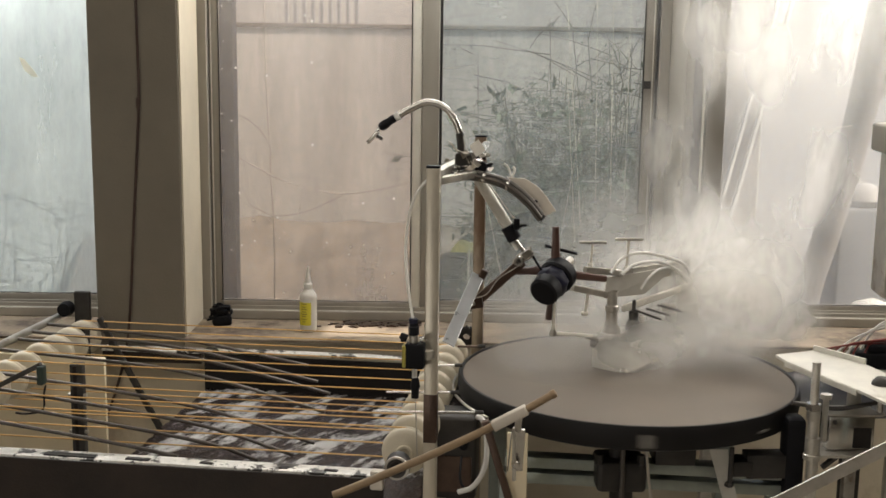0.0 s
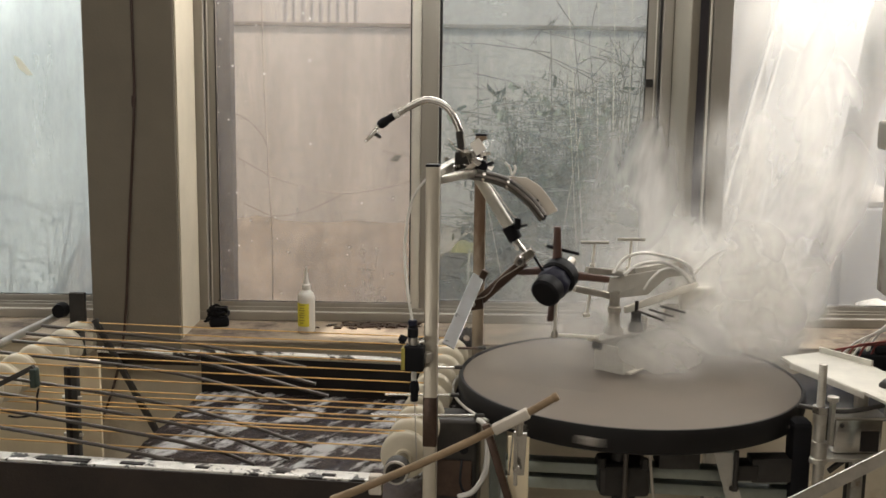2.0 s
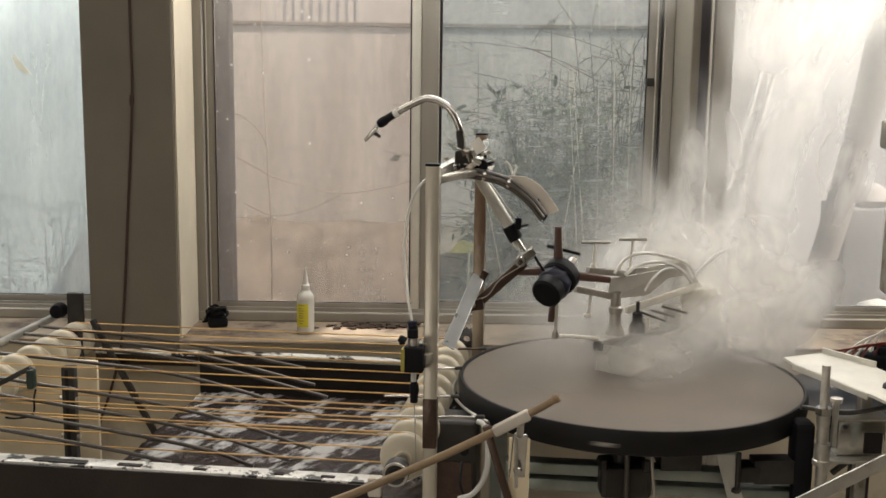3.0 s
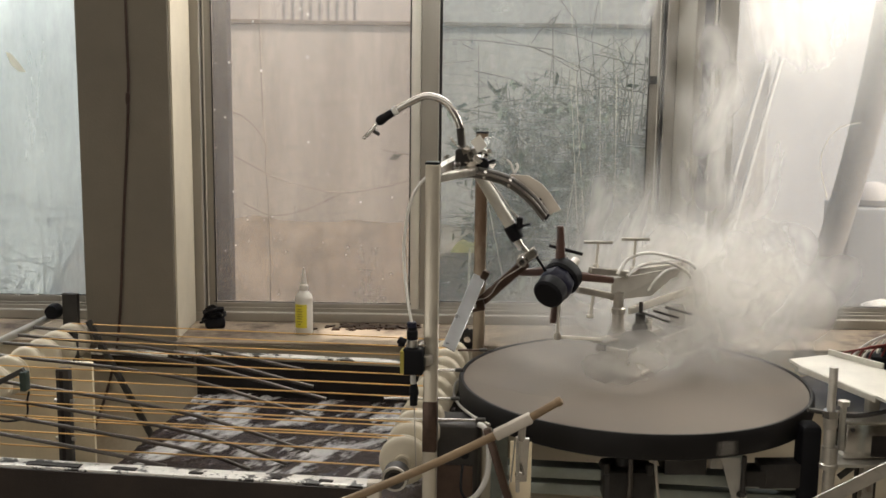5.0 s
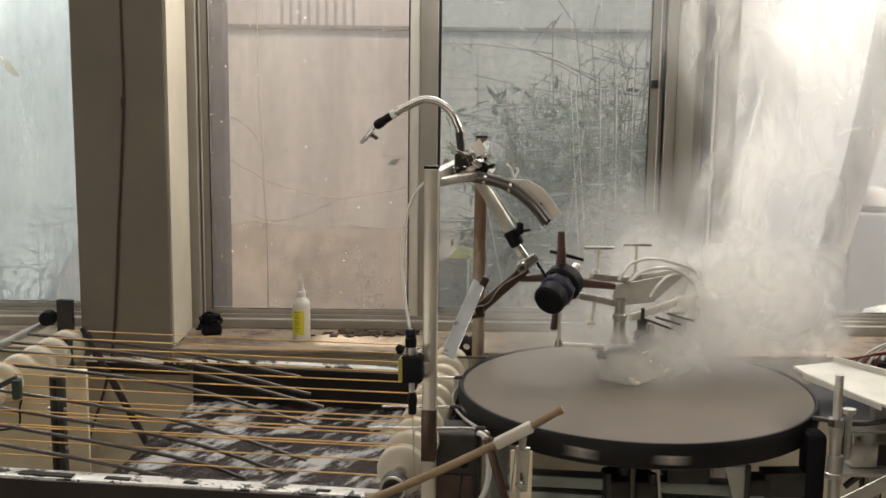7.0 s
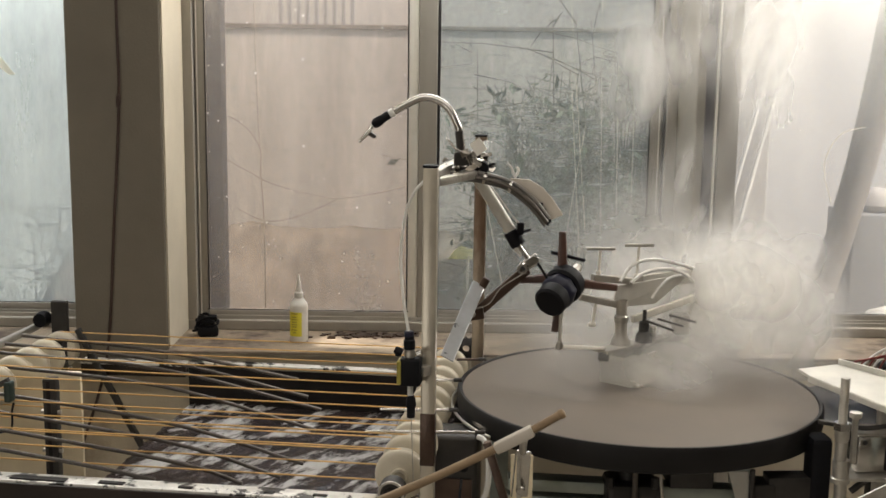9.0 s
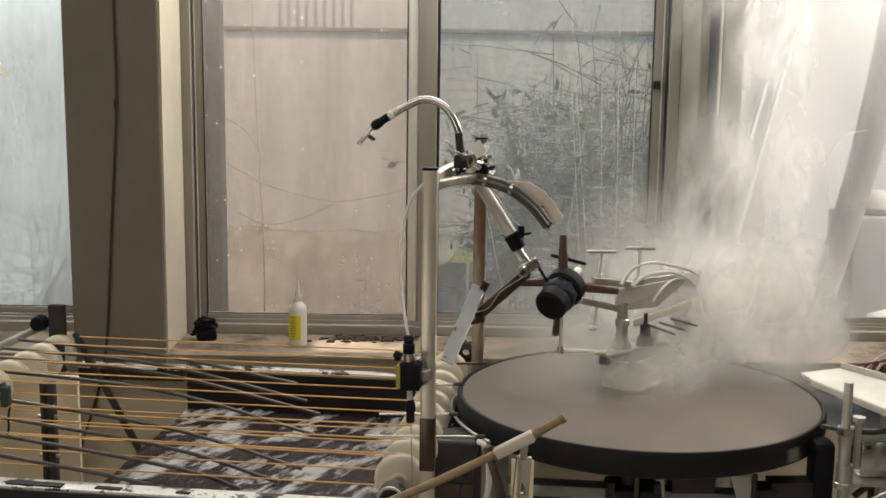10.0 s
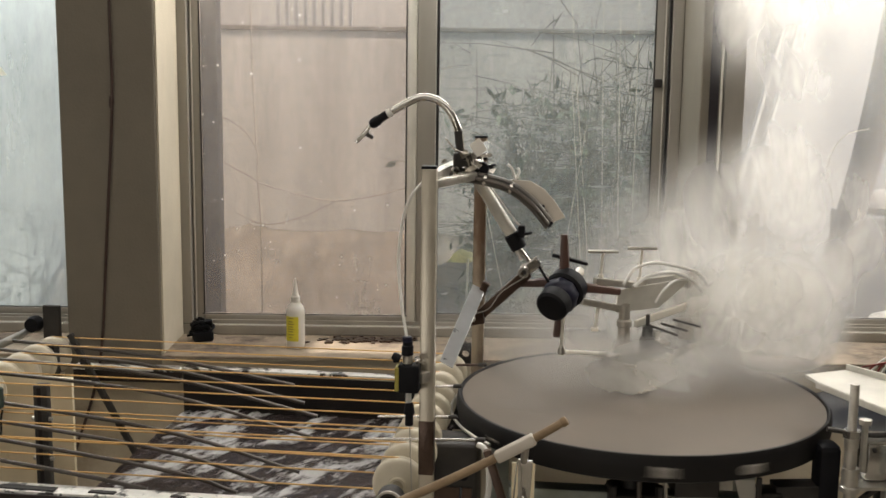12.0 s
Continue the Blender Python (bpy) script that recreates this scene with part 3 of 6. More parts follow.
# ---- griddle drum and cord conveyor ----
def griddle():
    c = Vector((0.469, 2.655, 0.0))
    g = thing("griddle_drum", c + Vector((0, 0, 0.9)), "large round griddle drum, brown top, black rim with dried dough", "griddle")
    R = 0.427
    m = Matrix.Translation(c)
    bm = lathe(B(), [(0, 0.8985), (R - 0.03, 0.8985), (R - 0.012, 0.898)], m, 96)
    part("griddle_top", bm, GRIDDLE, g)
    bm = lathe(B(), [(R - 0.012, 0.897), (R - 0.010, 0.902), (R - 0.004, 0.902), (R, 0.896), (R + 0.001, 0.87), (R - 0.003, 0.848), (R - 0.02, 0.840), (R - 0.06, 0.838), (0, 0.838)], m, 96)
    part("rim", bm, RIM, g)
    random.seed(5)
    for a0, w, h in ((-92.6, 1.3, 0.032), (-92.6 + 93, 3.0, 0.022), (-92.6 + 118, 3.2, 0.02), (-92.6 + 40, 1.5, 0.007), (-92.6 + 190, 2.5, 0.010)):
        bm = B()
        rows = []
        for j in range(7):
            row = []
            for i in range(9):
                ja = random.uniform(-0.35, 0.35) if i in (0, 8) else 0
                jz = random.uniform(-0.3, 0.3) * h / 3 if j in (0, 6) else 0
                a = radians(a0 + (i - 4 + ja) * w / 4)
                edge = i in (0, 8) or j in (0, 6)
                rr = R + (0.0005 if edge else 0.0035 + random.uniform(-0.001, 0.001))
                row.append(bm.verts.new((c.x + rr * math.cos(a), c.y + rr * math.sin(a), 0.868 + (j - 3) * h / 6 + jz)))
            rows.append(row)
        for r0, r1 in zip(rows, rows[1:]):
            for i in range(8):
                bm.faces.new((r0[i], r0[i + 1], r1[i + 1], r1[i]))
        part("dough_residue", bm, DOUGH, g, "dried pale dough stuck to the rim")
    return g


drum = griddle()


def conveyor():
    c = thing("cord_conveyor", mw(-0.9, 2.6, 0.0), "cord conveyor with cream nylon pulleys and amber cords", "conveyor")
    vs = [2.185 + 0.0905 * i for i in range(10)]
    ZA, R = 0.849, 0.052
    for u in (-1.45, -0.345):
        bm = rod(B(), mw(u, 2.11, ZA), mw(u, 3.08, ZA), 0.012, 12)
        part("axle", bm, CHROME, c)
        for v in vs:
            prof = [(0.0125, -0.026), (0.017, -0.026), (0.019, -0.020), (0.030, -0.0185), (0.042, -0.0165), (0.048, -0.013), (0.0515, -0.008), (R, -0.004), (R - 0.003, 0), (R, 0.004), (0.0515, 0.008), (0.048, 0.013), (0.042, 0.0165), (0.030, 0.0185), (0.019, 0.020), (0.017, 0.026), (0.0125, 0.026)]
            bm = lathe(B(), prof, along(mw(u, v, ZA), mw(u, v + 1, ZA)), 32)
            part("pulley", bm, WHEEL, c)
    for v in vs:
        for z in ((ZA + R - 0.001, ZA - R + 0.001) if v < 2.7 else (ZA + R - 0.001,)):
            bm = tube(B(), [mw(-1.45, v, z), mw(-0.9, v, z - 0.001), mw(-0.345, v, z)], 0.0018, 6)
            part("cord", bm, CORD, c)
    # grey guide rods dip between the cords
    for v, a, b, d in ((2.92, (-1.53, 0.905), (-1.121, 0.877), (-0.744, 0.817)), (2.83, (-1.528, 0.904), (-1.087, 0.876), (-0.695, 0.798)),
                       (2.74, (-1.52, 0.905), (-1.053, 0.879), (-0.639, 0.794)), (2.65, (-1.53, 0.899), (-1.02, 0.862), (-0.632, 0.771)),
                       (2.47, (-1.53, 0.899), (-0.953, 0.833), (-0.617, 0.75)), (2.38, (-1.53, 0.892), (-0.919, 0.819), (-0.647, 0.75)),
                       (2.29, (-1.53, 0.890), (-0.886, 0.81), (-0.706, 0.766)), (2.20, (-1.53, 0.885), (-1.041, 0.825), (-0.865, 0.798))):
        part("guide_rod", tube(B(), [mw(a[0], v, a[1]), mw(b[0], v, b[1]), mw(d[0], v, d[1])], 0.0048, 8), GREYROD, c)
    part("rod_bar", rod(B(), mw(-1.535, 2.05, 0.905), mw(-1.535, 3.06, 0.905), 0.011, 12), STEEL, c)
    # frame rails
    bm = beam(B(), mw(-1.75, 2.168, 0.795), mw(-0.385, 2.168, 0.795), 0.045, 0.012)
    part("front_rail", bm, RAIL, c, "white rail spattered with dark dirt")
    bm = beam(B(), mw(-1.75, 2.140, 0.715), mw(-0.385, 2.140, 0.715), 0.006, 0.165)
    part("apron", bm, APRON, c)
    for u0, u1, w in ((-1.16, -1.04, 0.020), (-0.97, -0.915, 0.014), (-0.80, -0.77, 0.01), (-0.62, -0.60, 0.012), (-0.52, -0.49, 0.01)):
        part("black_scrap", beam(B(), mw(u0, 2.162, 0.8025), mw(u1, 2.160, 0.8025), w, 0.003, 0.0008), PITCH, c)
    bm = beam(B(), mw(-1.10, 3.075, 0.808), mw(-0.30, 3.075, 0.808), 0.035, 0.008)
    part("back_rail", bm, RAIL, c, "white rail spattered with dark dirt")
    part("rail_end", beam(B(), Vector((-1.02, 3.170, 0.8135)), Vector((-0.722, 3.168, 0.8085)), 0.050, 0.007), RAIL, c, "white rail spattered with dark dirt")
    part("back_beam", beam(B(), Vector((-1.02, 3.165, 0.793)), Vector((-0.722, 3.163, 0.788)), 0.030, 0.032), APRON, c)
    part("rail_bolt", rod(B(), Vector((-0.995, 3.165, 0.8175)), Vector((-0.995, 3.165, 0.832)), 0.010, 8), PITCH, c)
    bm = beam(B(), mw(-1.10, 3.062, 0.735), mw(-0.30, 3.062, 0.735), 0.006, 0.125)
    part("back_panel", bm, PITCH, c)
    # the wet tray, dished and uneven
    bm = B()
    random.seed(11)
    nx, ny = 90, 80
    grid = []
    for j in range(ny + 1):
        row = []
        for i in range(nx + 1):
            u, v = -1.09 + 0.76 * i / nx, 2.19 + 0.865 * j / ny
            p, q = u * 0.84 - v * 0.54, u * 0.54 + v * 0.84      # across and along the smears
            z = 0.69 + 0.012 * abs(noise.noise((p * 15, q * 3, 0))) + 0.006 * abs(noise.noise((p * 42, q * 9, 3))) + 0.002 * noise.noise((u * 80, v * 60, 5))
            row.append(bm.verts.new(mw(u, v, z)))
        grid.append(row)
    for r0, r1 in zip(grid, grid[1:]):
        for i in range(nx):
            bm.faces.new((r0[i], r0[i + 1], r1[i + 1], r1[i]))
    # the glare on this tray comes from its pale second colour
    part("tray", bm, TRAY, c, "dark wet tray with pale window glare put into its colour")
    # boards, uprights, legs
    bm = beam(B(), mw(-1.80, 2.682, 0.708), mw(-1.245, 2.682, 0.708), 0.012, 0.344)
    part("side_board", bm, BOARD, c, "cream board below the pulleys")
    for u, v in ((-1.285, 2.60), (-1.44, 2.99)):
        up = part("upright", beam(B(), mw(u, v, 0.0), mw(u, v, 0.885), 0.032, 0.030), DARK, c)
        part("channel", beam(B(), mw(u, v - 0.0165, 0.40), mw(u, v - 0.0165, 0.88), 0.010, 0.002, 0.0005), PITCH, up)
        for z in (0.70, 0.80):
            part("bolt", rod(B(), mw(u - 0.026, v - 0.004, z), mw(u + 0.026, v - 0.004, z), 0.005, 8), STEEL, up)
    part("end_bracket", box(B(), -0.024, 0.024, -0.008, 0.008, 0.88, 0.985, 0.003, Matrix.Translation(mw(-1.46, 3.02, 0)) @ MROT), DARK, c)
    part("bracket_knob", lathe(B(), [(0, 0), (0.022, 0), (0.024, 0.01), (0.02, 0.035), (0, 0.038)], along(mw(-1.51, 3.03, 0.93), mw(-1.51, 2.4, 0.93)), 14), BLACK, c)
    part("diagonal_brace", beam(B(), mw(-1.40, 3.0, 0.91), mw(-1.18, 3.0, 0.50), 0.016, 0.016), DARK, c)
    for u, v in ((-1.70, 2.16), (-0.42, 2.16), (-1.70, 3.05), (-0.42, 3.05)):
        part("leg", beam(B(), mw(u, v, 0), mw(u, v, 0.77), 0.035, 0.035), DARK, c)
    part("bearing_foot", box(B(), -0.016, 0.012, -0.012, 0.012, -0.03, 0.012, 0.004, Matrix.Translation(mw(-0.390, 2.10, 0.821)) @ MROT), PALEPLASTIC, c)
    sp = part("sprocket", lathe(B(), [(0.010, -0.006), (0.026, -0.006), (0.030, -0.003), (0.030, 0.003), (0.026, 0.006), (0.010, 0.006)], along(mw(-0.305, 3.06, 0.887), mw(-0.305, 2.9, 0.887)), 24), PITCH, c, "dark drive sprocket")
    for k in range(16):
        a = k * math.pi / 8
        part("tooth", box(B(), -0.003, 0.003, -0.003, 0.003, 0.028, 0.034, 0.001, along(mw(-0.305, 3.06, 0.887), mw(-0.305, 2.9, 0.887)) @ Matrix.Rotation(a, 4, "Z") @ Matrix.Rotation(math.pi / 2, 4, "X")), PITCH, sp)
    # bearing at the near end of the axle
    p, q = mw(-0.348, 2.085, 0.845), mw(-0.348, 2.125, 0.845)
    bm = lathe(B(), [(0.014, 0), (0.022, -0.002), (0.027, 0.004), (0.027, 0.03), (0.014, 0.034)], along(p, q), 24)
    be = part("bearing", bm, DARK, c)
    part("bearing_ring", lathe(B(), [(0.021, -0.0035), (0.0255, -0.0035), (0.0262, -0.001), (0.021, -0.001)], along(p, q), 24), STEEL, be)
    part("bearing_bore", lathe(B(), [(0, -0.001), (0.0138, -0.001), (0.0138, 0.004), (0, 0.004)], along(p, q), 20), PITCH, be)
    return c


conveyor()


def machine_frame():
    f = thing("machine_frame", mw(-0.28, 2.4, 0), "stained square steel posts carrying the nozzle arm", "machine frame")
    part("post", beam(B(), mw(-0.2865, 2.15, 0), mw(-0.2865, 2.15, 1.468), 0.027, 0.027, 0.002, up=MROT @ Vector((0, 1, 0))), POST, f)
    part("post", beam(B(), mw(-0.262, 2.94, 0), mw(-0.262, 2.94, 1.478), 0.030, 0.030, 0.002, up=MROT @ Vector((0, 1, 0))), STAINED, f)
    part("post_cap", beam(B(), mw(-0.2865, 2.15, 1.4681), mw(-0.2865, 2.15, 1.473), 0.028, 0.028, 0.001, up=MROT @ Vector((0, 1, 0))), BLACK, f)
    part("post_cap", beam(B(), mw(-0.262, 2.94, 1.4781), mw(-0.262, 2.94, 1.483), 0.031, 0.031, 0.001, up=MROT @ Vector((0, 1, 0))), BLACK, f)
    part("rust_band", beam(B(), mw(-0.2865, 2.15, 0.885), mw(-0.2865, 2.15, 0.992), 0.0285, 0.0285, 0.002, up=MROT @ Vector((0, 1, 0))), RUST, f, "rust-brown stained section")
    part("post_clip", beam(B(), mw(-0.262, 2.94, 1.375), mw(-0.262, 2.94, 1.380), 0.034, 0.034, 0.001, up=MROT @ Vector((0, 1, 0))), STEEL, f)
    part("tie_bar", beam(B(), mw(-0.2855, 2.165, 1.445), mw(-0.2625, 2.924, 1.435), 0.02, 0.03), STEEL, f)
    return f


machine_frame()


# ---- arm, handwheel and hoses above the conveyor's end ----
def gooseneck():
    g = thing("gooseneck_clip", mw(-0.25, 2.37, 1.47), "chrome gooseneck with a black grip and small clip", "gooseneck")
    pts = [mw(u, 2.37, z) for u, z in ((-0.253, 1.470), (-0.254, 1.495), (-0.262, 1.536), (-0.288, 1.577), (-0.330, 1.592), (-0.372, 1.575), (-0.398, 1.560))]
    part("neck", tube(B(), pts, 0.0078, 12), CHROME, g)
    part("neck_sleeve", tube(B(), [mw(-0.253, 2.37, 1.466), mw(-0.256, 2.37, 1.50), mw(-0.259, 2.37, 1.525)], 0.0088, 12), DARK, g)
    bm = lathe(B(), [(0, 0), (0.007, 0.001), (0.009, 0.008), (0.0085, 0.02), (0.0105, 0.026), (0.0105, 0.038), (0.007, 0.044), (0, 0.045)],
               along(mw(-0.402, 2.37, 1.558), mw(-0.440, 2.37, 1.532)), 16)
    part("grip", bm, BLACK, g)
    bm = beam(B(), mw(-0.438, 2.37, 1.534), mw(-0.468, 2.37, 1.497), 0.011, 0.007)
    part("clip_jaw", bm, CHROME, g)
    bm = beam(B(), mw(-0.441, 2.365, 1.524), mw(-0.463, 2.365, 1.501), 0.010, 0.006)
    part("clip_jaw", bm, STEEL, g)
    part("clip_lever", beam(B(), mw(-0.448, 2.366, 1.518), mw(-0.432, 2.366, 1.508), 0.010, 0.008), DARK, g)
    part("fitting", rod(B(), mw(-0.394, 2.37, 1.562), mw(-0.404, 2.37, 1.556), 0.0095, 12), WHITEHOSE, g)
    return g


gooseneck()


def clamp_head():
    g = thing("clamp_head", mw(-0.24, 2.36, 1.44), "shiny steel clamp block wrapped in clear film, black knob", "clamp")
    part("body", box(B(), -0.028, 0.026, -0.02, 0.02, -0.018, 0.020, 0.006, Matrix.Translation(mw(-0.238, 2.36, 1.464)) @ MROT), DARK, g)
    part("jaw", box(B(), -0.03, 0.012, -0.016, 0.016, -0.008, 0.008, 0.003, Matrix.Translation(mw(-0.262, 2.35, 1.446)) @ MROT @ Matrix.Rotation(-0.35, 4, "Y")), CHROME, g)
    part("knob", lathe(B(), [(0, -0.012), (0.013, -0.011), (0.015, 0), (0.013, 0.012), (0, 0.013)], along(mw(-0.207, 2.345, 1.453), mw(-0.2, 2.0, 1.46)), 14), BLACK, g)
    part("knob_lever", rod(B(), mw(-0.20, 2.34, 1.456), mw(-0.180, 2.34, 1.462), 0.003, 8), BLACK, g)
    random.seed(3)
    for k in range(22):
        p = mw(-0.255 + random.uniform(-0.050, 0.055), 2.325 + random.uniform(-0.008, 0.02), 1.464 + random.uniform(-0.026, 0.030))
        q = p + Vector((random.uniform(-0.024, 0.030), random.uniform(-0.012, 0.012), random.uniform(-0.022, 0.024)))
        up = (random.uniform(-1, 1), random.uniform(-1, 0.2), random.uniform(0.2, 1))
        part("foil_scrap", beam(B(), p, q, random.uniform(0.008, 0.020), 0.0012, 0.0003, up=up), CHROME, g, "crumpled shiny film")
    part("cap_plate", beam(B(), mw(-0.225, 2.335, 1.488), mw(-0.205, 2.335, 1.503), 0.030, 0.0015, 0.0004, up=(0, -1, 0.4)), BOTTLE, g, "torn white plastic sheet")
    part("screw", rod(B(), mw(-0.228, 2.336, 1.462), mw(-0.228, 2.326, 1.462), 0.006, 8), STEEL, g)
    part("plate", beam(B(), mw(-0.222, 2.40, 1.468), mw(-0.214, 2.60, 1.49), 0.022, 0.004), CHROME, g)
    part("crossbar", beam(B(), mw(-0.292, 2.165, 1.436), mw(-0.205, 2.37, 1.440), 0.016, 0.016), STEEL, g)
    return g


clamp_head()


def hose_bundle():
    g = thing("hose_bundle", mw(-0.2, 2.33, 1.43), "bent bundle of dark hoses ending in a pale plate", "hose")
    base = ((-0.298, 1.430), (-0.255, 1.434), (-0.213, 1.434), (-0.153, 1.419), (-0.104, 1.384), (-0.072, 1.346))
    for k, (dz, dv, mtl, r) in enumerate(((0.008, 0.0, HOSE, 0.0045), (0.0, -0.008, GREYROD, 0.005), (-0.007, 0.0, HOSE, 0.004), (0.002, 0.010, GREYROD, 0.004))):
        part("hose", tube(B(), [mw(u + dz * 0.5, 2.33 + dv, z + dz) for u, z in base], r, 8), mtl, g)
    for u, z in ((-0.262, 1.434), (-0.20, 1.432), (-0.148, 1.416)):
        part("tie", lathe(B(), [(0.010, -0.003), (0.0125, -0.003), (0.0125, 0.003), (0.010, 0.003), (0.010, -0.003)], along(mw(u, 2.33, z), mw(u + 0.05, 2.33, z - 0.012)), 14), CHROME, g)
    bm = B()
    outline = ((-0.150, 1.432), (-0.110, 1.430), (-0.082, 1.414), (-0.062, 1.392), (-0.040, 1.360), (-0.068, 1.346), (-0.092, 1.378), (-0.118, 1.405))
    fa = [bm.verts.new(mw(u, 2.345, z)) for u, z in outline]
    fb = [bm.verts.new(mw(u, 2.352, z)) for u, z in outline]
    bm.faces.new(fa)
    bm.faces.new(fb[::-1])
    for i in range(len(fa)):
        j = (i + 1) % len(fa)
        bm.faces.new((fa[i], fb[i], fb[j], fa[j]))
    part("plate", bm, PALEPLASTIC, g, "pale grey-pink plastic plate")
    for k in range(4):
        part("nozzle", rod(B(), mw(-0.083 + 0.006 * k, 2.338, 1.383 - 0.011 * k), mw(-0.090 + 0.006 * k, 2.330, 1.374 - 0.011 * k), 0.0035, 8), BLACK, g)
    part("strip", tube(B(), [mw(-0.158, 2.36, 1.462), mw(-0.148, 2.36, 1.452), mw(-0.141, 2.36, 1.434), mw(-0.134, 2.36, 1.447), mw(-0.138, 2.36, 1.455)], 0.003, 6), WHITEHOSE, g)
    return g


hose_bundle()


def cylinder_arm():
    g = thing("air_cylinder", mw(-0.18, 2.4, 1.36), "grey air cylinder with black end cap and steel clevis", "air cylinder")
    part("barrel", rod(B(), mw(-0.222, 2.40, 1.428), mw(-0.147, 2.40, 1.312), 0.0130, 20), SHEET, g)
    part("end_cap", rod(B(), mw(-0.150, 2.40, 1.316), mw(-0.132, 2.40, 1.285), 0.0165, 16), BLACK, g)
    part("valve", box(B(), -0.007, 0.007, -0.01, 0.01, -0.012, 0.014, 0.003, Matrix.Translation(mw(-0.128, 2.392, 1.322)) @ MROT), BLACK, g)
    part("valve_lever", rod(B(), mw(-0.128, 2.385, 1.315), mw(-0.106, 2.385, 1.322), 0.003, 8), BLACK, g)
    part("air_line", tube(B(), [mw(-0.200, 2.39, 1.42), mw(-0.172, 2.385, 1.385), mw(-0.142, 2.385, 1.345), mw(-0.131, 2.388, 1.334)], 0.0022, 6), WHITEHOSE, g)
    part("piston_rod", rod(B(), mw(-0.136, 2.40, 1.29), mw(-0.103, 2.40, 1.248), 0.005, 10), CHROME, g)
    part("clevis", box(B(), -0.013, 0.013, -0.012, 0.012, -0.010, 0.010, 0.003, Matrix.Translation(mw(-0.107, 2.395, 1.249)) @ MROT @ Matrix.Rotation(-0.6, 4, "Y")), STEEL, g)
    for dv in (-0.014, 0.014):
        part("clevis_plate", beam(B(), mw(-0.126, 2.395 + dv, 1.238), mw(-0.092, 2.395 + dv, 1.262), 0.003, 0.018), CHROME, g)
    part("clevis_ring", lathe(B(), [(0.006, -0.004), (0.011, -0.004), (0.0125, 0), (0.011, 0.004), (0.006, 0.004), (0.006, -0.004)], along(mw(-0.121, 2.373, 1.240), mw(-0.121, 2.3, 1.240)), 18), CHROME, g)
    part("clevis_pin", rod(B(), mw(-0.118, 2.375, 1.243), mw(-0.118, 2.415, 1.243), 0.007, 12), DARK, g)
    part("link_rod", rod(B(), mw(-0.100, 2.40, 1.262), mw(-0.062, 2.40, 1.205), 0.003, 8), BLACK, g)
    part("link_rod", rod(B(), mw(-0.142, 2.395, 1.287), mw(-0.126, 2.395, 1.262), 0.004, 8), WHITEHOSE, g)
    return g


cylinder_arm()


def swing_arm():
    g = thing("swing_arm", mw(-0.2, 2.4, 1.15), "brown rusty swing arm with a bright steel strip", "arm")
    part("arm_bar", beam(B(), mw(-0.215, 2.38, 1.142), mw(-0.112, 2.39, 1.238), 0.012, 0.022), RUST, g)
    part("arm_bar", beam(B(), mw(-0.198, 2.40, 1.212), mw(-0.232, 2.40, 1.142), 0.012, 0.016), RUST, g)
    part("bracket", box(B(), -0.022, 0.020, -0.018, 0.018, -0.014, 0.012, 0.003, Matrix.Translation(mw(-0.220, 2.38, 1.142)) @ MROT @ Matrix.Rotation(-0.2, 4, "Y")), RUST, g)
    part("bolt", rod(B(), mw(-0.222, 2.355, 1.142), mw(-0.222, 2.365, 1.142), 0.006, 6), STEEL, g)
    part("steel_strip", beam(B(), mw(-0.214, 2.40, 1.200), mw(-0.258, 2.205, 1.085), 0.029, 0.004, up=Vector((0.5, -0.4, 1))), STRIP, g, "bright folded steel strip")
    part("wire", tube(B(), [mw(-0.228, 2.36, 1.15), mw(-0.190, 2.36, 1.165), mw(-0.165, 2.36, 1.20), mw(-0.120, 2.36, 1.232)], 0.001, 6), STEEL, g)
    return g


swing_arm()


